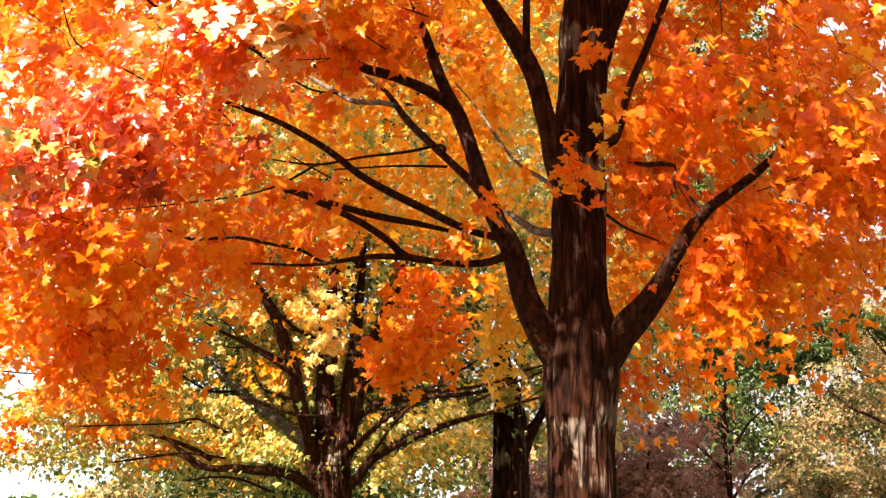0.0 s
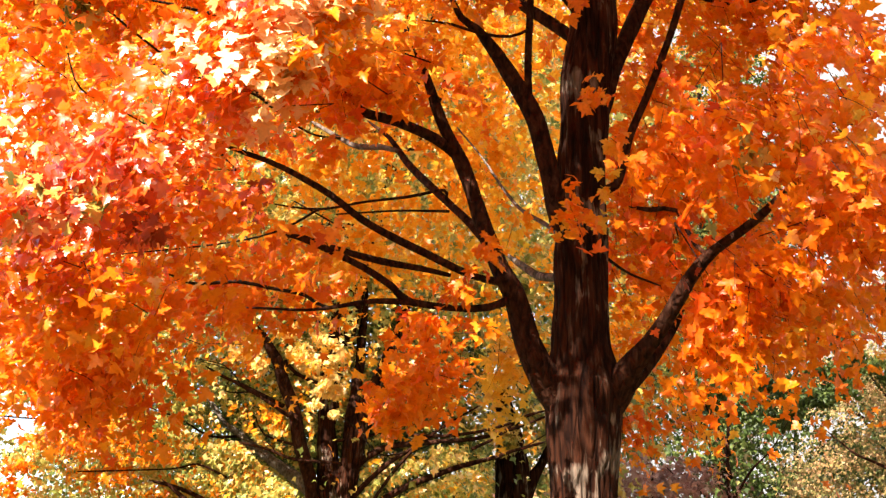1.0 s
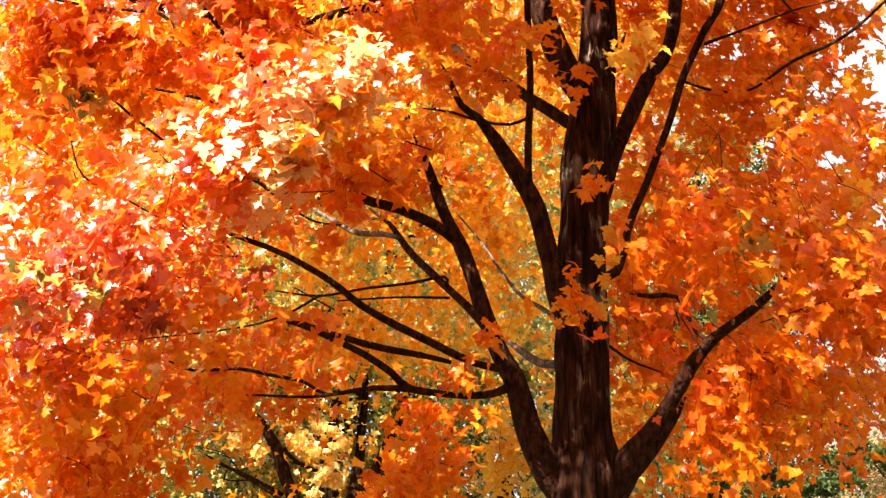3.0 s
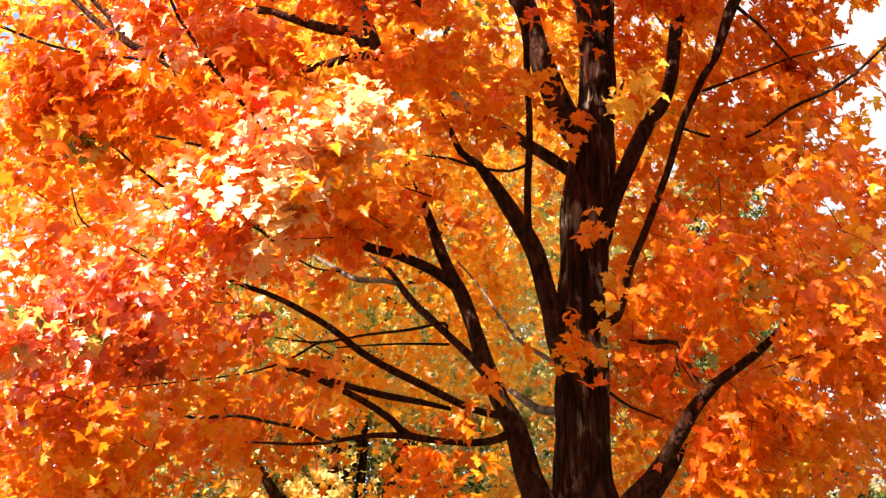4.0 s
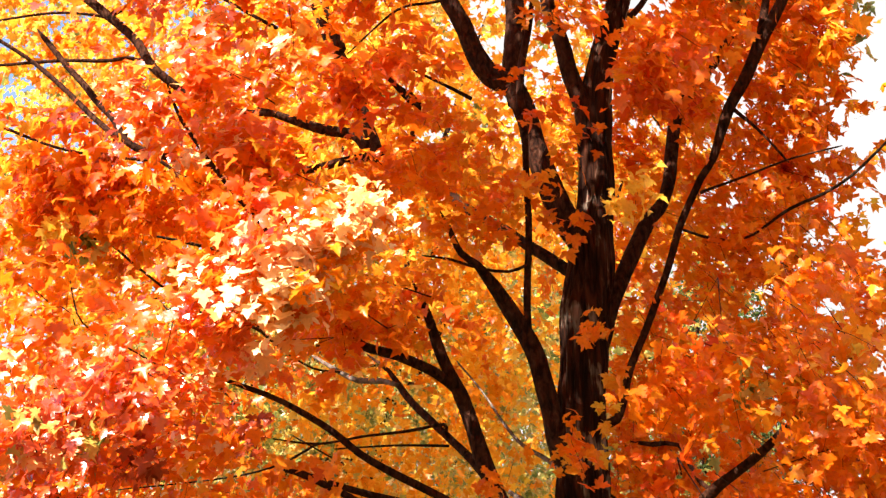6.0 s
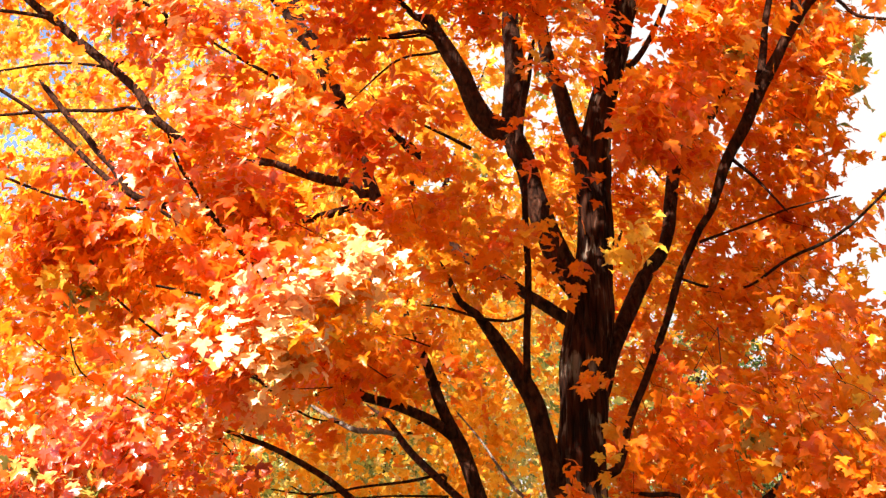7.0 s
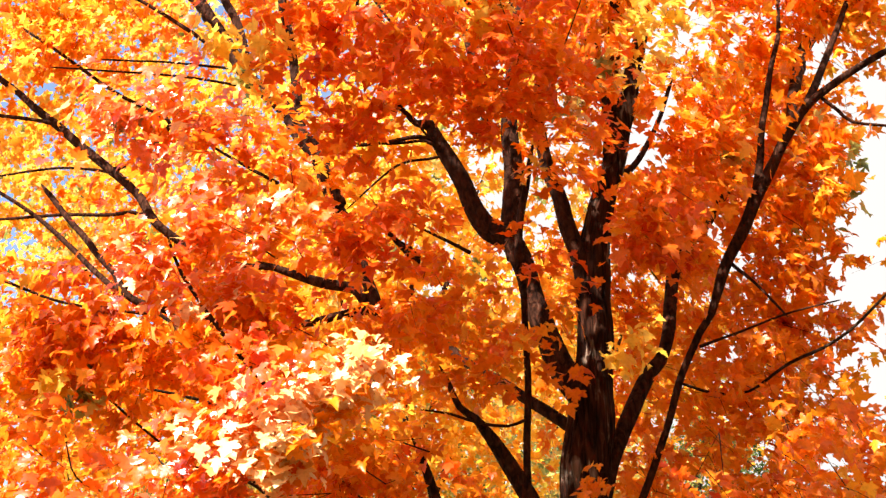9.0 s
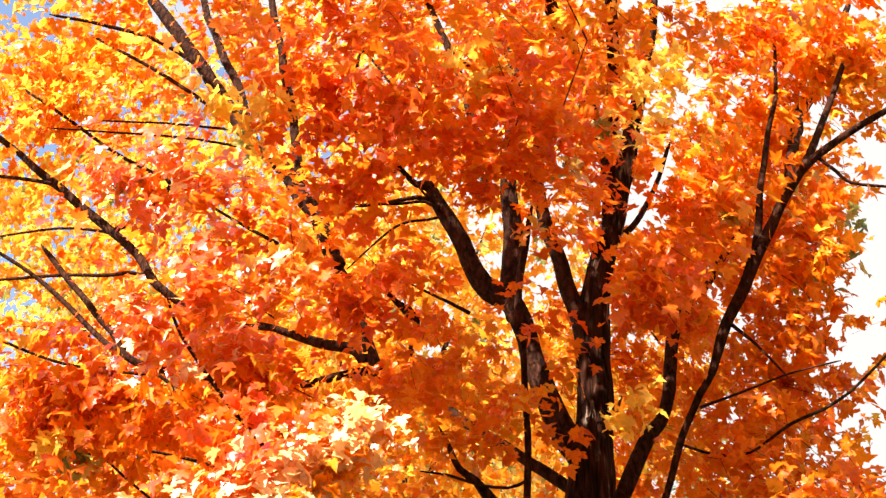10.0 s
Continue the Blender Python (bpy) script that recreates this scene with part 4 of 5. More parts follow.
# redder sprays high on the camera side, and scattered green and dark red ones
mass(-0.71, 8.40, 7.83, 0.40, 0.35, 0.17, 130, "red")
mass(-0.28, 8.20, 8.45, 0.39, 0.35, 0.18, 140, "red")
mass(0.33, 8.30, 8.08, 0.40, 0.35, 0.18, 130, "deep")
mass(0.98, 8.40, 8.61, 0.33, 0.35, 0.18, 120, "red")
mass(1.21, 8.60, 7.6, 0.34, 0.35, 0.17, 60, "red", True)
mass(-1.37, 8.60, 7.6, 0.41, 0.35, 0.19, 120, "deep")
mass(-2.46, 8.00, 6.11, 0.42, 0.35, 0.21, 180, "red")
mass(-1.81, 8.00, 5.72, 0.39, 0.35, 0.14, 130, "deep")
mass(-1.31, 7.90, 5.23, 0.31, 0.35, 0.12, 90, "red")
mass(1.81, 8.80, 8.24, 0.31, 0.35, 0.19, 70, "deep", True)
mass(1.76, 7.60, 4.36, 0.07, 0.2, 0.07, 10, "olive", True)
mass(2.5, 7.60, 4.19, 0.07, 0.2, 0.05, 8, "olive", True)
mass(1.89, 9.00, 4.54, 0.10, 0.2, 0.06, 8, "olive", True)
mass(2.39, 8.40, 4.09, 0.15, 0.2, 0.05, 16, "maroon", True)
mass(1.87, 8.60, 3.82, 0.11, 0.2, 0.06, 12, "maroon", True)
mass(2.03, 8.40, 3.85, 0.10, 0.2, 0.06, 10, "maroon", True)
mass(-2.18, 6.60, 3.78, 0.08, 0.2, 0.10, 16, "olive", True)
mass(-1.58, 6.80, 3.71, 0.07, 0.2, 0.06, 9, "maroon", True)
mass(-1.23, 8.40, 4.38, 0.07, 0.2, 0.07, 8, "maroon", True)
mass(-1.59, 8.40, 3.92, 0.10, 0.2, 0.04, 7, "olive", True)
mass(-1.82, 6.80, 3.73, 0.05, 0.2, 0.07, 7, "olive", True)
mass(-2.38, 8.20, 6.29, 0.09, 0.2, 0.05, 9, "maroon", True)
mass(-2.4, 8.20, 5.61, 0.09, 0.2, 0.04, 8, "olive", True)
mass(2.42, 9.30, 8.32, 0.07, 0.2, 0.06, 6, "olive", True)
mass(1.27, 8.60, 8.6, 0.07, 0.2, 0.06, 6, "olive", True)
mass(1.03, 8.60, 8.37, 0.06, 0.2, 0.08, 6, "olive", True)
mass(3.16, 9.40, 8.69, 0.25, 0.2, 0.25, 24, "olive", True)
mass(3.4, 9.40, 8.33, 0.15, 0.2, 0.08, 12, "olive", True)
mass(3.03, 9.60, 8.12, 0.15, 0.2, 0.13, 12, "olive", True)
mass(-2.52, 7.90, 5.55, 0.04, 0.2, 0.03, 5, "lemon", True)
mass(2.83, 9.50, 3.82, 0.29, 0.35, 0.17, 90, "deep")
mass(2.95, 9.40, 4.18, 0.21, 0.2, 0.16, 80, "deep")
mass(2.52, 9.60, 3.64, 0.25, 0.35, 0.15, 70, "deep")
mass(3.14, 9.50, 4.63, 0.17, 0.2, 0.25, 60, "deep")
mass(3.08, 10.00, 5.19, 0.26, 0.35, 0.26, 80, "deep")
mass(2.84, 10.00, 6.31, 0.35, 0.35, 0.26, 80, "orange")
mass(-1.48, 9.60, 9.0, 0.19, 0.2, 0.19, 60, "orange", True)
mass(-1.1, 9.60, 8.38, 0.17, 0.2, 0.21, 60, "orange", True)
mass(-1.75, 9.80, 9.62, 0.13, 0.2, 0.13, 26, "gold", True)

# leaves that the limbs carry at their ends
for x, y, z, r in TIPS:
    if y < 10.3 and r > 0.012:
        mass(x, y - 0.06, z, 0.10, 0.08, 0.09, 9 if r < 0.03 else 18, "deep" if z < 5.6 else "red" if x < 0.5 and z > 7 else "orange", True)

# reach of the crown over the lawn, unseen and added to shade the trunk
limb(maple, "branch", [(1.62, 10, 9.1, 0.08), (1.1, 9.1, 10.3, 0.07), (0.2, 7.6, 10.9, 0.055), (-1.2, 5.9, 10.6, 0.035), (-2.2, 4.8, 9.9, 0.015)], bare=False)
limb(maple, "branch", [(1.5, 10, 8.7, 0.07), (1.5, 8.8, 10.2, 0.06), (1.2, 7.0, 10.9, 0.045), (0.9, 5.4, 10.4, 0.02)], bare=False)
# each mass stands on sun rays to the trunk, limbs or sprays
for x, y, z, count in ((-4.2, 4.7, 8.1, 190), (-4.6, 4.5, 9.7, 200), (-0.4, 4.8, 7.5, 420), (0.4, 4.9, 7.5, 480), (1.1, 4.9, 7.5, 420), (0.3, 4.9, 8.2, 260), (1.2, 5.2, 8.4, 320), (2.0, 5.6, 8.8, 260), (-1.4, 5.5, 8.5, 130), (-1.5, 7.2, 12.3, 400), (0.2, 7.6, 12.8, 400), (-2.6, 7.8, 12.5, 400), (-1.9, 5.2, 9.6, 380), (-0.7, 5.6, 10.0, 700), (0.6, 6.0, 10.3, 320), (-2.6, 5.0, 10.6, 500), (-1.2, 6.2, 11.6, 480), (0.6, 6.6, 12.0, 320),
                       (1.8, 7.0, 11.6, 260)):
    mass(x, y, z, 0.9, 0.7, 0.75, count, "orange", True)
LEAVES = {t: [p[(p[:, 2] - EYE[2] < 0.99 * p[:, 1]) | (p[:, 2] - EYE[2] > 1.03 * p[:, 1]) | (p[:, 1] > 6.8)] for p in lots] for t, lots in LEAVES.items()}


def crown_rest(count):
    """The rest of the crown: far side, and what lies left of and above the camera's view."""
    p = unit(rng.normal(0, 1, (count, 3))) * (rng.random((count, 1)) ** (1 / 2.6)) * np.array([4.6, 4.2, 5.6]) + np.array([-0.6, 11.2, 8.8])
    e = np.degrees(np.arctan2(p[:, 2] - EYE[2], p[:, 1]))
    side = p[:, 0] / p[:, 1]
    far = (p[:, 1] > 12.4) & (side < 0.27)
    wide = (side < -0.36) & (p[:, 1] > 10.5)
    top = (e > 46) & (rng.random(count) < 0.45)
    return p[(far | wide | top) & (p[:, 2] > 3.6)]


rest = crown_rest(26000)
rest = rest[free_of_limbs(rest)]
LEAVES.setdefault("gold", []).append(np.hstack([rest, rng.normal(0, 0.3, rest.shape)]))
TONE_LABEL = {"red": "red-orange maple leaves", "sheen": "glossy red-orange maple leaves shining in the sun", "deep": "deep orange maple leaves", "orange": "orange maple leaves",
              "lemon": "lemon-yellow maple leaves", "pale": "maple leaves with pale undersides and sun glint put into their cream-orange", "gold": "golden yellow maple leaves", "olive": "yellow-green maple leaves", "maroon": "dark red maple leaves"}
# pale and sheen leaves turned to throw sun glints at the camera
FACING = {"pale": {"face": 1.0, "up": 0.18}, "sheen": {"face": 0.85, "up": 0.34}}
SINGLE = []
for k, (bv, bf) in enumerate(BLADES):
    me = bpy.data.meshes.new("leaf")
    me.from_pydata([tuple(q) for q in bv], [], [tuple(int(i) for i in q) for q in bf])
    me.materials.append(LEAF["pale"])
    me.polygons.foreach_set("use_smooth", [True] * len(me.polygons))
    SINGLE.append(me)
for tone, lots in LEAVES.items():
    q = np.concatenate(lots)
    p = q[:, :3]
    # axis set behind the trunk so leaf faces turn towards the camera
    tips, normals = hanging(p, np.array([-0.3, 13.0, 7.0]), q[:, 3:], spread={"pale": 0.24, "sheen": 0.34}.get(tone, 0.54), **FACING.get(tone, {}))
    # smaller leaves low, larger higher up, to match their size in the camera's view
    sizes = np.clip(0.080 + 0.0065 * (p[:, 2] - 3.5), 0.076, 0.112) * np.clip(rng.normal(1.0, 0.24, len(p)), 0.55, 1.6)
    if tone == "pale":
        # the spray that hangs furthest out over the lawn: each leaf by itself
        for k in range(min(300, len(p))):
            y = Vector(tips[k])
            x = y.cross(Vector(normals[k])).normalized()
            z = x.cross(y)
            m = Matrix((x, y, z)).transposed().to_4x4()
            m.translation = p[k]
            leaf = attach(new("leaf", SINGLE[k % len(SINGLE)]), maple)
            leaf.matrix_basis = m @ Matrix.Scale(float(sizes[k]), 4)
        p, tips, normals, sizes = p[300:], tips[300:], normals[300:], sizes[300:]
    if len(p):
        for far, blades in ((False, BLADES), (True, FAR_BLADES)):
            s = (p[:, 1] > 9.8) == far
            if s.any():
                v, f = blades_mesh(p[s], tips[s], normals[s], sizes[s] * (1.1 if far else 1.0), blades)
                tri_object("foliage", v, f, LEAF[tone], maple, TONE_LABEL[tone], smooth=not far)
v, f = shoots_mesh(SHOOTS)
tri_object("twig_work", v, f, TWIG, maple, "thin brown leaf-bearing shoots")


# ---- trees behind ----
def leafy(parent, centre, radii, count, tone, size, low=0.0, label="", clumps=0, hollow=2.2, loose=1.0, over=False):
    """Foliage in many uneven clumps through an ellipsoid crown, with gaps between them."""
    k = clumps or max(12, count // 90)
    cc = unit(rng.normal(0, 1, (k, 3))) * (rng.random((k, 1)) ** (1 / hollow)) * np.array(radii) + np.array(centre)
    cr = np.array(radii).mean() * rng.uniform(0.10, 0.24, (k, 1))
    pick = rng.integers(0, k, count)
    p = cc[pick] + rng.normal(0, 0.55, (count, 3)) * cr[pick] * loose * np.array([1.2, 1.2, 0.7])
    p = p[p[:, 2] > low]
    if BARE and not over:
        p = p[free_of_limbs(p, 0.0026) | (rng.random(len(p)) < 0.006)]
    tips, normals = hanging(p, np.array(centre))
    sizes = np.clip(rng.normal(size, size * 0.28, len(p)), size * 0.5, size * 1.6)
    v, f = blades_mesh(p, tips, normals, sizes, SPECKS if abs(centre[1]) > 15 or centre[1] < 5 else FAR_BLADES)
    return tri_object("foliage", v, f, LEAF[tone], parent, label)


def plain_tree(name, x, y, height, radius, label, tone, count, size, crown, group, low, limbs=9, girth=0.022, clumps=0, loose=1.0, show=False):
    """A tree with a tapered trunk, rising limbs that end in the crown, and clumped foliage."""
    t = thing(name, x, y, 0, label, "tree", group)
    r = height * girth
    limb(t, "trunk", [(x, y, 0, r * 1.5), (x, y, 0.4, r * 1.15), (x + 0.05, y, height * 0.3, r), (x - 0.08, y, height * 0.6, r * 0.6),
                      (x + 0.1, y, height * 0.92, 0.03)], bare=False)
    for i in range(limbs):
        a = i * 2.4 + x
        h = height * (0.25 + 0.5 * i / limbs)
        reach = radius[0] * (0.9 - 0.4 * i / limbs)
        dx, dy = math.cos(a), math.sin(a)
        limb(t, "branch", [(x, y, h, r * 0.5), (x + dx * reach * 0.35, y + dy * reach * 0.35, h + height * 0.08, r * 0.36),
                           (x + dx * reach * 0.7, y + dy * reach * 0.7, h + height * 0.13, r * 0.22),
                           (x + dx * reach, y + dy * reach, h + height * 0.2, r * 0.08)], bare=show and i % 2 == 0)
    leafy(t, crown, radius, count, tone, size, low, clumps=clumps, loose=loose)
    return t


BARE.clear()
yellow = thing("maple_tree", -1.6, 20.0, 0, "yellow-green maple with dark forking limbs behind the orange one", "tree", "park trees")
limb(yellow, "trunk", [(-1.56, 20, -0.1, 0.54), (-1.56, 20, 0.12, 0.44), (-1.56, 20, 0.5, 0.341), (-1.56, 20, 1.2, 0.298), (-1.56, 20, 1.99, 0.284), (-1.59, 20, 2.85, 0.263), (-1.62, 20, 3.28, 0.248), (-1.69, 20, 3.69, 0.174), (-1.73, 20, 4.19, 0.154), (-1.76, 20, 4.78, 0.118), (-1.73, 20.05, 5.5, 0.075), (-1.62, 20.1, 6.6, 0.035)])
limb(yellow, "branch", [(-1.71, 20, 2.83, 0.107), (-1.86, 20, 3.2, 0.107), (-1.95, 19.8, 3.67, 0.107), (-2.08, 19.6, 4.22, 0.102), (-2.21, 19.5, 4.78, 0.103), (-2.42, 19.4, 5.34, 0.099), (-2.64, 19.3, 5.76, 0.074)])
limb(yellow, "branch", [(-1.85, 20, 3.52, 0.108), (-2.11, 20.2, 3.75, 0.105), (-2.42, 20.5, 3.99, 0.094), (-2.91, 20.9, 4.35, 0.074), (-3.41, 21.2, 4.79, 0.053), (-3.84, 21.5, 5.29, 0.041)], SUNLIT)
limb(yellow, "branch", [(-1.54, 20, 3.11, 0.148), (-1.42, 19.9, 3.76, 0.157), (-1.28, 19.9, 4.42, 0.146), (-1.05, 19.8, 5.04, 0.129), (-0.79, 19.8, 5.68, 0.105), (-0.56, 19.7, 6.35, 0.059)])
limb(yellow, "branch", [(-1.45, 20, 3.85, 0.1), (-1.41, 20.1, 4.45, 0.101), (-1.33, 20.2, 5.24, 0.09), (-1.26, 20.3, 5.96, 0.073), (-1.22, 20.4, 6.61, 0.048)])
limb(yellow, "branch", [(-1.72, 20, 2.87, 0.107), (-1.99, 19.8, 3.06, 0.098), (-2.28, 19.5, 3.17, 0.08), (-2.81, 19.2, 3.21, 0.067), (-3.33, 19, 3.23, 0.055), (-3.77, 18.8, 3.56, 0.031)])
limb(yellow, "branch", [(-1.47, 20, 2.95, 0.099), (-1.26, 19.9, 3.11, 0.082), (-1.01, 19.7, 3.37, 0.065), (-0.52, 19.5, 3.64, 0.057), (0.13, 19.2, 3.84, 0.048), (0.68, 19, 3.99, 0.036), (1.3, 18.8, 4.15, 0.024)])
limb(yellow, "branch", [(-1.52, 20, 3.52, 0.066), (-1.28, 20, 3.98, 0.067), (-0.99, 19.9, 4.19, 0.058), (-0.65, 19.8, 4.26, 0.054), (-0.03, 19.6, 4.28, 0.041), (0.7, 19.5, 4.37, 0.033), (1.43, 19.3, 4.6, 0.02)])
limb(yellow, "branch", [(-1.48, 20, 3.36, 0.058), (-1.1, 19.8, 3.75, 0.049), (-0.69, 19.6, 4.05, 0.041), (-0.32, 19.4, 4.24, 0.032)])
limb(yellow, "branch", [(-2.33, 19.5, 4.78, 0.041), (-2.57, 19.4, 4.89, 0.041), (-2.88, 19.3, 5.03, 0.037), (-3.2, 19.2, 5.16, 0.024)])
limb(yellow, "branch", [(-2.15, 19.4, 4.56, 0.039), (-2.3, 19.3, 4.66, 0.034), (-2.66, 19.2, 4.88, 0.029), (-3.19, 19.1, 5.16, 0.024), (-3.33, 19, 5.23, 0.019)])
limb(yellow, "branch", [(-1.5, 19.6, 3.95, 0.034), (-1.57, 19.48, 3.96, 0.029), (-2.13, 19.35, 4, 0.029), (-2.52, 19.23, 4.13, 0.024), (-2.83, 19.1, 4.19, 0.019)])
limb(yellow, "branch", [(-3.25, 19.2, 3.33, 0.047), (-3.47, 19.1, 3.47, 0.042), (-3.78, 19, 3.58, 0.033), (-4, 18.9, 3.63, 0.023)])
limb(yellow, "branch", [(-3.02, 19, 3.33, 0.023), (-3.55, 18.9, 3.4, 0.019), (-4, 18.8, 3.34, 0.019), (-4.48, 18.7, 3.26, 0.014)])
limb(yellow, "branch", [(-3.06, 19.2, 3.72, 0.024), (-3.45, 19.07, 3.89, 0.019), (-3.81, 18.93, 3.81, 0.014), (-4.96, 18.8, 3.76, 0.014)])
limb(yellow, "branch", [(-4.77, 18.8, 4.44, 0.028), (-4.96, 18.75, 4.62, 0.028), (-5.14, 18.7, 4.81, 0.023)])
limb(yellow, "branch", [(-4.15, 18.8, 4.66, 0.019), (-5.3, 18.73, 4.49, 0.014), (-5.68, 18.67, 4.47, 0.014), (-6.21, 18.6, 4.51, 0.014)])
limb(yellow, "branch", [(-2.34, 19.4, 5.43, 0.034), (-2.18, 19.47, 5.27, 0.034), (-1.89, 19.53, 5.13, 0.034), (-1.69, 19.6, 5.13, 0.03)])
limb(yellow, "branch", [(-1.09, 19.6, 3.36, 0.029), (-0.76, 19.5, 3.8, 0.029), (-0.4, 19.4, 4.19, 0.024), (0.05, 19.3, 4.5, 0.019), (0.61, 19.2, 4.81, 0.014)])
limb(yellow, "branch", [(0.37, 19.2, 4.12, 0.029), (0.77, 19.13, 4.31, 0.024), (1.09, 19.07, 4.55, 0.024), (1.37, 19, 4.63, 0.019)])
limb(yellow, "branch", [(-0.52, 19.4, 4.35, 0.029), (0.13, 19.27, 4.33, 0.029), (0.69, 19.13, 4.41, 0.024), (1.33, 19, 4.62, 0.019)])
limb(yellow, "branch", [(-2.43, 19.4, 2.91, 0.028), (-2.82, 19.3, 3.06, 0.024), (-3.2, 19.2, 3.09, 0.019), (-3.57, 19.1, 3.04, 0.014)])
third = thing("maple_tree", 1.2, 24.0, 0, "orange and green maple with a short dark trunk", "tree", "park trees")
limb(third, "trunk", [(1.18, 24, -0.1, 0.686), (1.18, 24, 0.12, 0.56), (1.18, 24, 0.5, 0.433), (1.18, 24, 1.2, 0.379), (1.18, 24, 2.07, 0.361), (1.19, 24, 3.1, 0.335), (1.2, 24, 3.91, 0.318), (1.19, 24, 4.5, 0.29), (1.12, 24, 5.11, 0.201), (0.97, 24, 5.92, 0.132)])
limb(third, "branch", [(1.35, 24, 3.81, 0.169), (1.5, 24, 4.16, 0.129), (1.66, 24, 4.42, 0.09), (1.93, 24.2, 4.93, 0.071)])
# thin crooked side branches of the yellow maple
for i in range(20):
    stem = BARE[i % (len(BARE) - 2)]
    s = stem[int(len(stem) * rng.uniform(0.3, 0.9))]
    if not 2.6 < s[2] < 6.6 or s[1] > 22 or s[3] < 0.02:
        continue
    away = (1 if s[0] > -1.2 else -1) * (1 if i % 4 else -1)
    a, rise, reach = rng.uniform(-0.9, 0.9), rng.uniform(0.1, 0.7), rng.uniform(0.7, 1.9)
    r = min(s[3] * 0.5, 0.034)
    pts = [(*s[:3], r)]
    for u in (0.3, 0.6, 1.0):
        pts.append((s[0] + away * math.cos(a) * reach * u + rng.normal(0, 0.10), s[1] + math.sin(a) * reach * u - 0.2 * u,
                    s[2] + reach * rise * u + rng.normal(0, 0.08), r * (1 - 0.75 * u)))
    limb(yellow, "branch", pts)
opening(-4.37, 14.0, 3.72, 0.2)
leafy(yellow, (-1.9, 20.6, 6.6), (4.8, 2.6, 3.6), 36000, "olive", 0.085, 2.6, "yellow and green maple leaves")
leafy(yellow, (-3.8, 17.8, 7.8), (2.2, 1.0, 1.4), 6000, "olive", 0.09, 2.6, "sunlit yellow leaves on the near side of the crown")
leafy(yellow, (-5.0, 19.0, 4.3), (2.4, 1.0, 1.2), 3000, "orange", 0.085, 2.4, "orange and gold leaves on the low reach")
leafy(yellow, (-4.9, 19.4, 4.2), (2.6, 1.2, 1.3), 8000, "olive", 0.085, 2.3, "yellow leaves on the low reach of the crown")
leafy(yellow, (-2.6, 23.4, 5.2), (5.6, 1.2, 2.7), 13000, "olive", 0.10, 2.7, "yellow-green leaves on the far side of the crown")
# dark layer: shade in the crown's gaps put into leaf colour
leafy(yellow, (-2.2, 22.4, 5.0), (5.0, 1.4, 2.6), 15000, "green", 0.10, 2.5, "dark green leaves added as shade between the inner limbs")
leafy(yellow, (-1.2, 19.0, 3.7), (3.6, 1.0, 0.7), 8000, "olive", 0.085, 2.4, "yellow-green leaves between the low limbs")
leafy(yellow, (-2.6, 18.8, 4.6), (3.0, 0.9, 1.3), 1700, "orange", 0.085, 2.6, "orange leaves on the near limbs", clumps=70)
leafy(yellow, (-1.8, 18.9, 4.2), (3.6, 0.9, 1.3), 1200, "gold", 0.085, 2.6, "golden leaves on the near limbs", clumps=60)
leafy(yellow, (-1.56, 17.9, 4.94), (0.24, 0.2, 0.66), 620, "cream", 0.085, 2.6, "pale golden spray hanging before the trunk", clumps=16, over=True)
leafy(yellow, (-1.98, 18.3, 5.33), (0.9, 0.5, 0.6), 900, "cream", 0.085, 2.6, "golden leaves between the upper limbs", clumps=9)

# the tall crown of the yellow maple, behind the orange one
for i in range(9):
    a, reach = i * 2.4, 1.2 + 0.35 * i % 2.4
    limb(yellow, "branch", [(-1.7, 20.0, 4.6 + 0.25 * i, 0.09), (-1.7 + 0.5 * reach * math.cos(a), 20.3 + 0.3 * math.sin(a), 7.6 + 0.3 * i, 0.07),
                            (-1.9 + 1.3 * reach * math.cos(a), 20.6 + 0.6 * math.sin(a), 10.8 + 0.4 * i, 0.045),
                            (-2.1 + 1.9 * reach * math.cos(a), 20.8 + 0.9 * math.sin(a), 13.4 + 0.4 * i, 0.015)], bare=False)
leafy(yellow, (-3.2, 21.2, 12.6), (5.0, 1.8, 5.6), 17000, "gold", 0.125, 6.0, "golden leaves high in the crown", clumps=170)
leafy(yellow, (-2.2, 21.6, 9.6), (4.8, 1.8, 4.4), 12000, "olive", 0.125, 5.0, "yellow-green leaves high in the crown", clumps=130)
leafy(yellow, (-3.4, 20.6, 13.0), (4.8, 1.6, 5.0), 6000, "lemon", 0.12, 6.0, "lemon-yellow leaves high in the crown", clumps=80)

leafy(third, (1.14, 22.4, 4.78), (1.0, 0.4, 0.55), 900, "olive", 0.10, 3.0, "yellow-green leaves hanging low before the trunk", clumps=14, over=True)
leafy(third, (1.6, 24.8, 8.2), (4.2, 2.6, 4.6), 18000, "olive", 0.16, 4.0, "yellow-green maple leaves")

# unseen trees behind and beside the camera, added to darken the trunk's front
for x, y, h in ((-9, -9, 14), (-2, -10, 15), (5, -9, 14), (12, -6, 14), (-15, -2, 13), (17, 3, 14)):
    plain_tree("tree", x, y, h, (4.2, 3.6, h * 0.4), "unseen tree in orange leaf, added to block sky light", "deep", 2400, 0.50, (x, y, h * 0.6), "park trees", 1.0, 7)
plain_tree("tree", -4.4, 38, 8.6, (3.6, 2.4, 3.2), "dark green park tree behind the maples", "green", 8000, 0.19, (-4.4, 38, 4.8), "park trees", 0.8, 7)
plain_tree("tree", 2.6, 43, 7.4, (3.4, 2.4, 2.8), "park tree turning yellow behind the maples", "oak", 8000, 0.2, (2.6, 43, 4.4), "park trees", 0.8, 7)
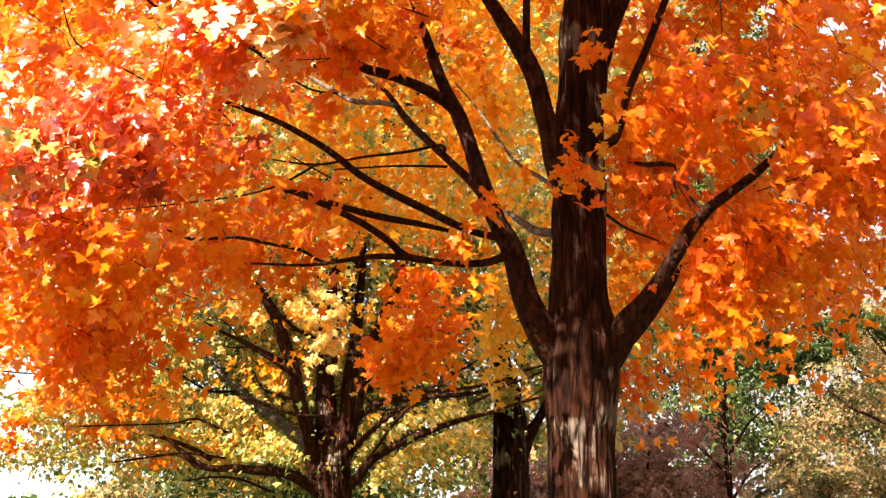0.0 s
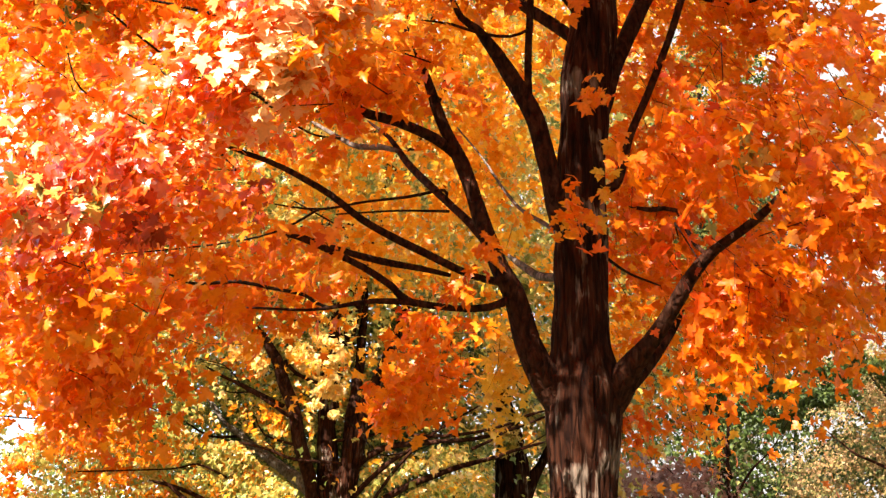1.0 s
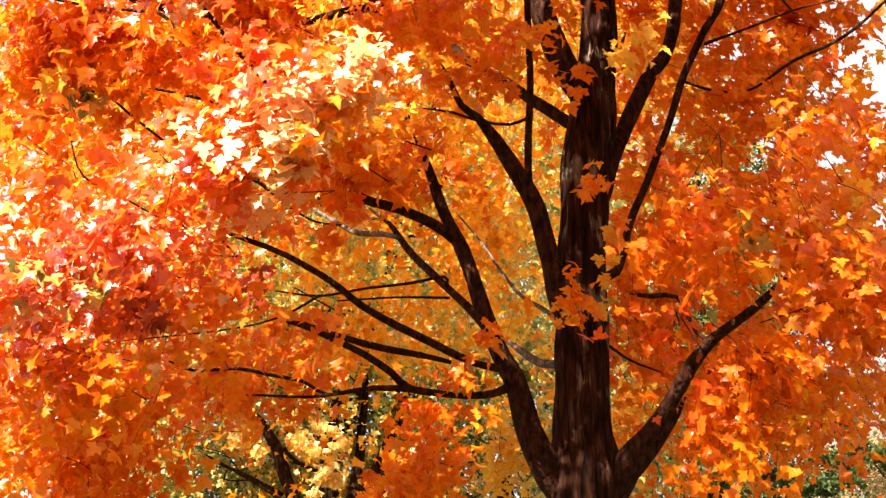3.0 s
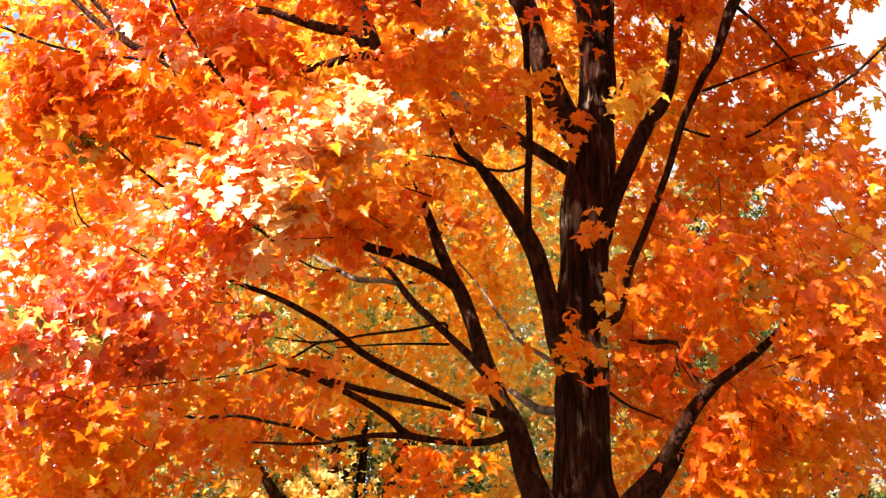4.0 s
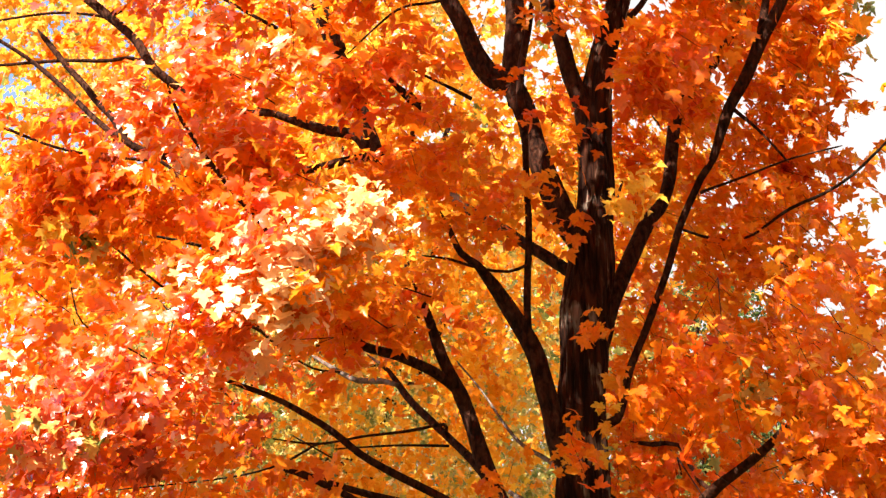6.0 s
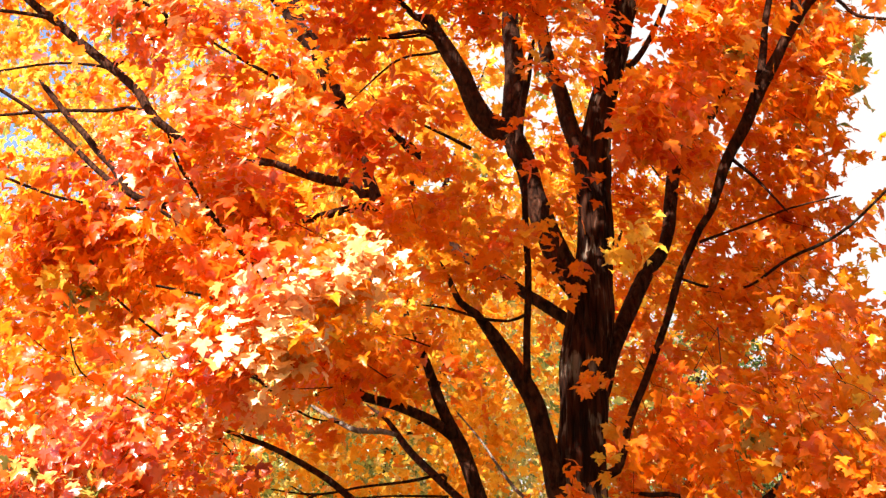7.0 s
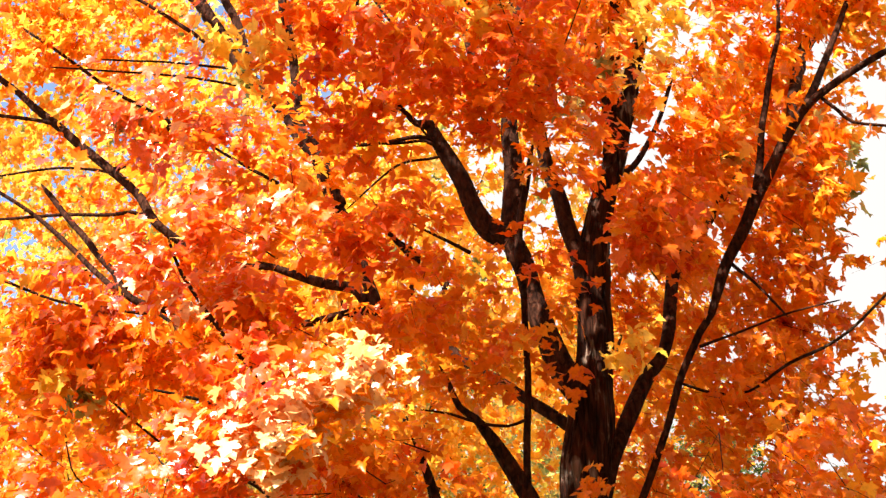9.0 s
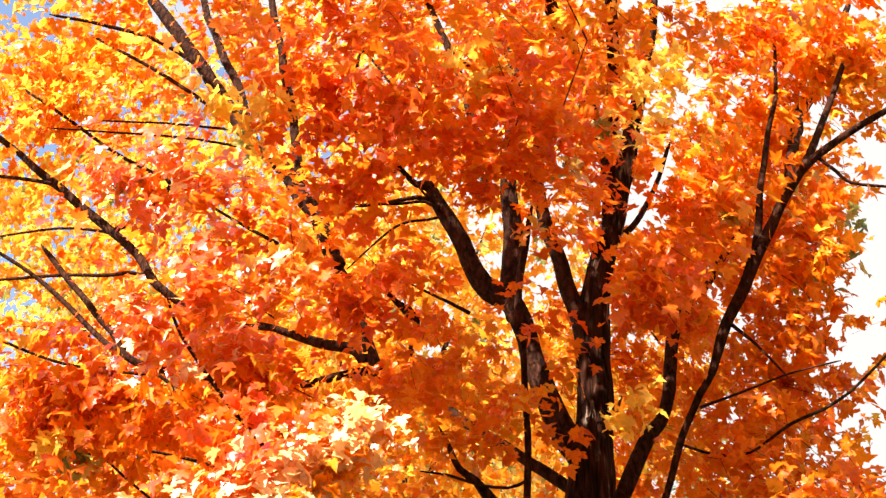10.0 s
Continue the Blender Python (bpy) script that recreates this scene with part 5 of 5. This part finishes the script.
plain_tree("tree", -8.8, 42, 5.6, (2.6, 2.2, 2.0), "low dull brown park tree", "oak", 7000, 0.2, (-8.8, 42, 3.4), "park trees", 0.8, 6)
plain_tree("tree", 7.4, 37, 20.5, (2.9, 2.6, 7.6), "dark green broadleaf tree beyond the maples", "green", 32000, 0.13, (7.6, 37, 11.3), "park trees", 4.7, 9, 0.010)
plain_tree("tree", 6.0, 28.6, 7.6, (2.3, 1.0, 1.2), "slender dark green tree beneath the taller ones", "green", 13000, 0.095, (7.5, 28.6, 6.9), "park trees", 4.6, 8, 0.011, 26, 0.8)
plain_tree("tree", 5.0, 47, 31.0, (6.6, 3.0, 7.4), "tall golden park tree far behind the maples", "gold", 15000, 0.27, (5.0, 47, 24.0), "park trees", 4.7, 9, 0.010, 160)
# backing tree, added so the oak's gaps show dark
plain_tree("tree", 14.5, 41, 14.0, (4.2, 2.6, 5.2), "dark green tree added behind the oak to darken its gaps", "green", 6000, 0.22, (14.5, 41, 7.6), "park trees", 1.5, 7, 0.012)
BARE.clear()
oak = plain_tree("oak_tree", 12.0, 33, 11.4, (3.6, 3.4, 4.9), "russet and green oak turning brown", "oak", 52000, 0.08, (12.0, 33, 5.7), "park trees", 1.2, 14, 0.014, 520, 0.66, True)
leafy(oak, (9.3, 32.6, 3.1), (2.2, 1.4, 1.5), 12000, "oak", 0.08, 0.8, "russet leaves on the low limbs", clumps=90, loose=0.7)
plain_tree("ornamental_tree", 4.3, 29, 5.2, (2.2, 1.6, 1.7), "small dusty red ornamental tree", "plum", 12000, 0.11, (4.3, 29, 3.7), "park trees", 1.0)
plain_tree("ornamental_tree", 1.6, 31, 4.6, (1.3, 1.4, 1.4), "small dusty red ornamental tree", "plum", 7000, 0.11, (1.6, 31, 3.3), "park trees", 1.0)
for i, (x, y, h) in enumerate([(-17, 60, 5.5), (-12, 66, 7.5), (-5, 62, 7.0), (3, 70, 8.0), (10, 64, 8.0), (15.5, 60, 12.5), (21, 62, 16.0), (27, 64, 11.0), (-30, 70, 6.5)]):
    plain_tree("tree", x, y, h, (3.4, 3, h * 0.42), "distant park tree in dull autumn colour", "oak" if i % 2 else "green",
               3200, 0.42, (x, y, h * 0.58), "distant trees", 0.6, 5)
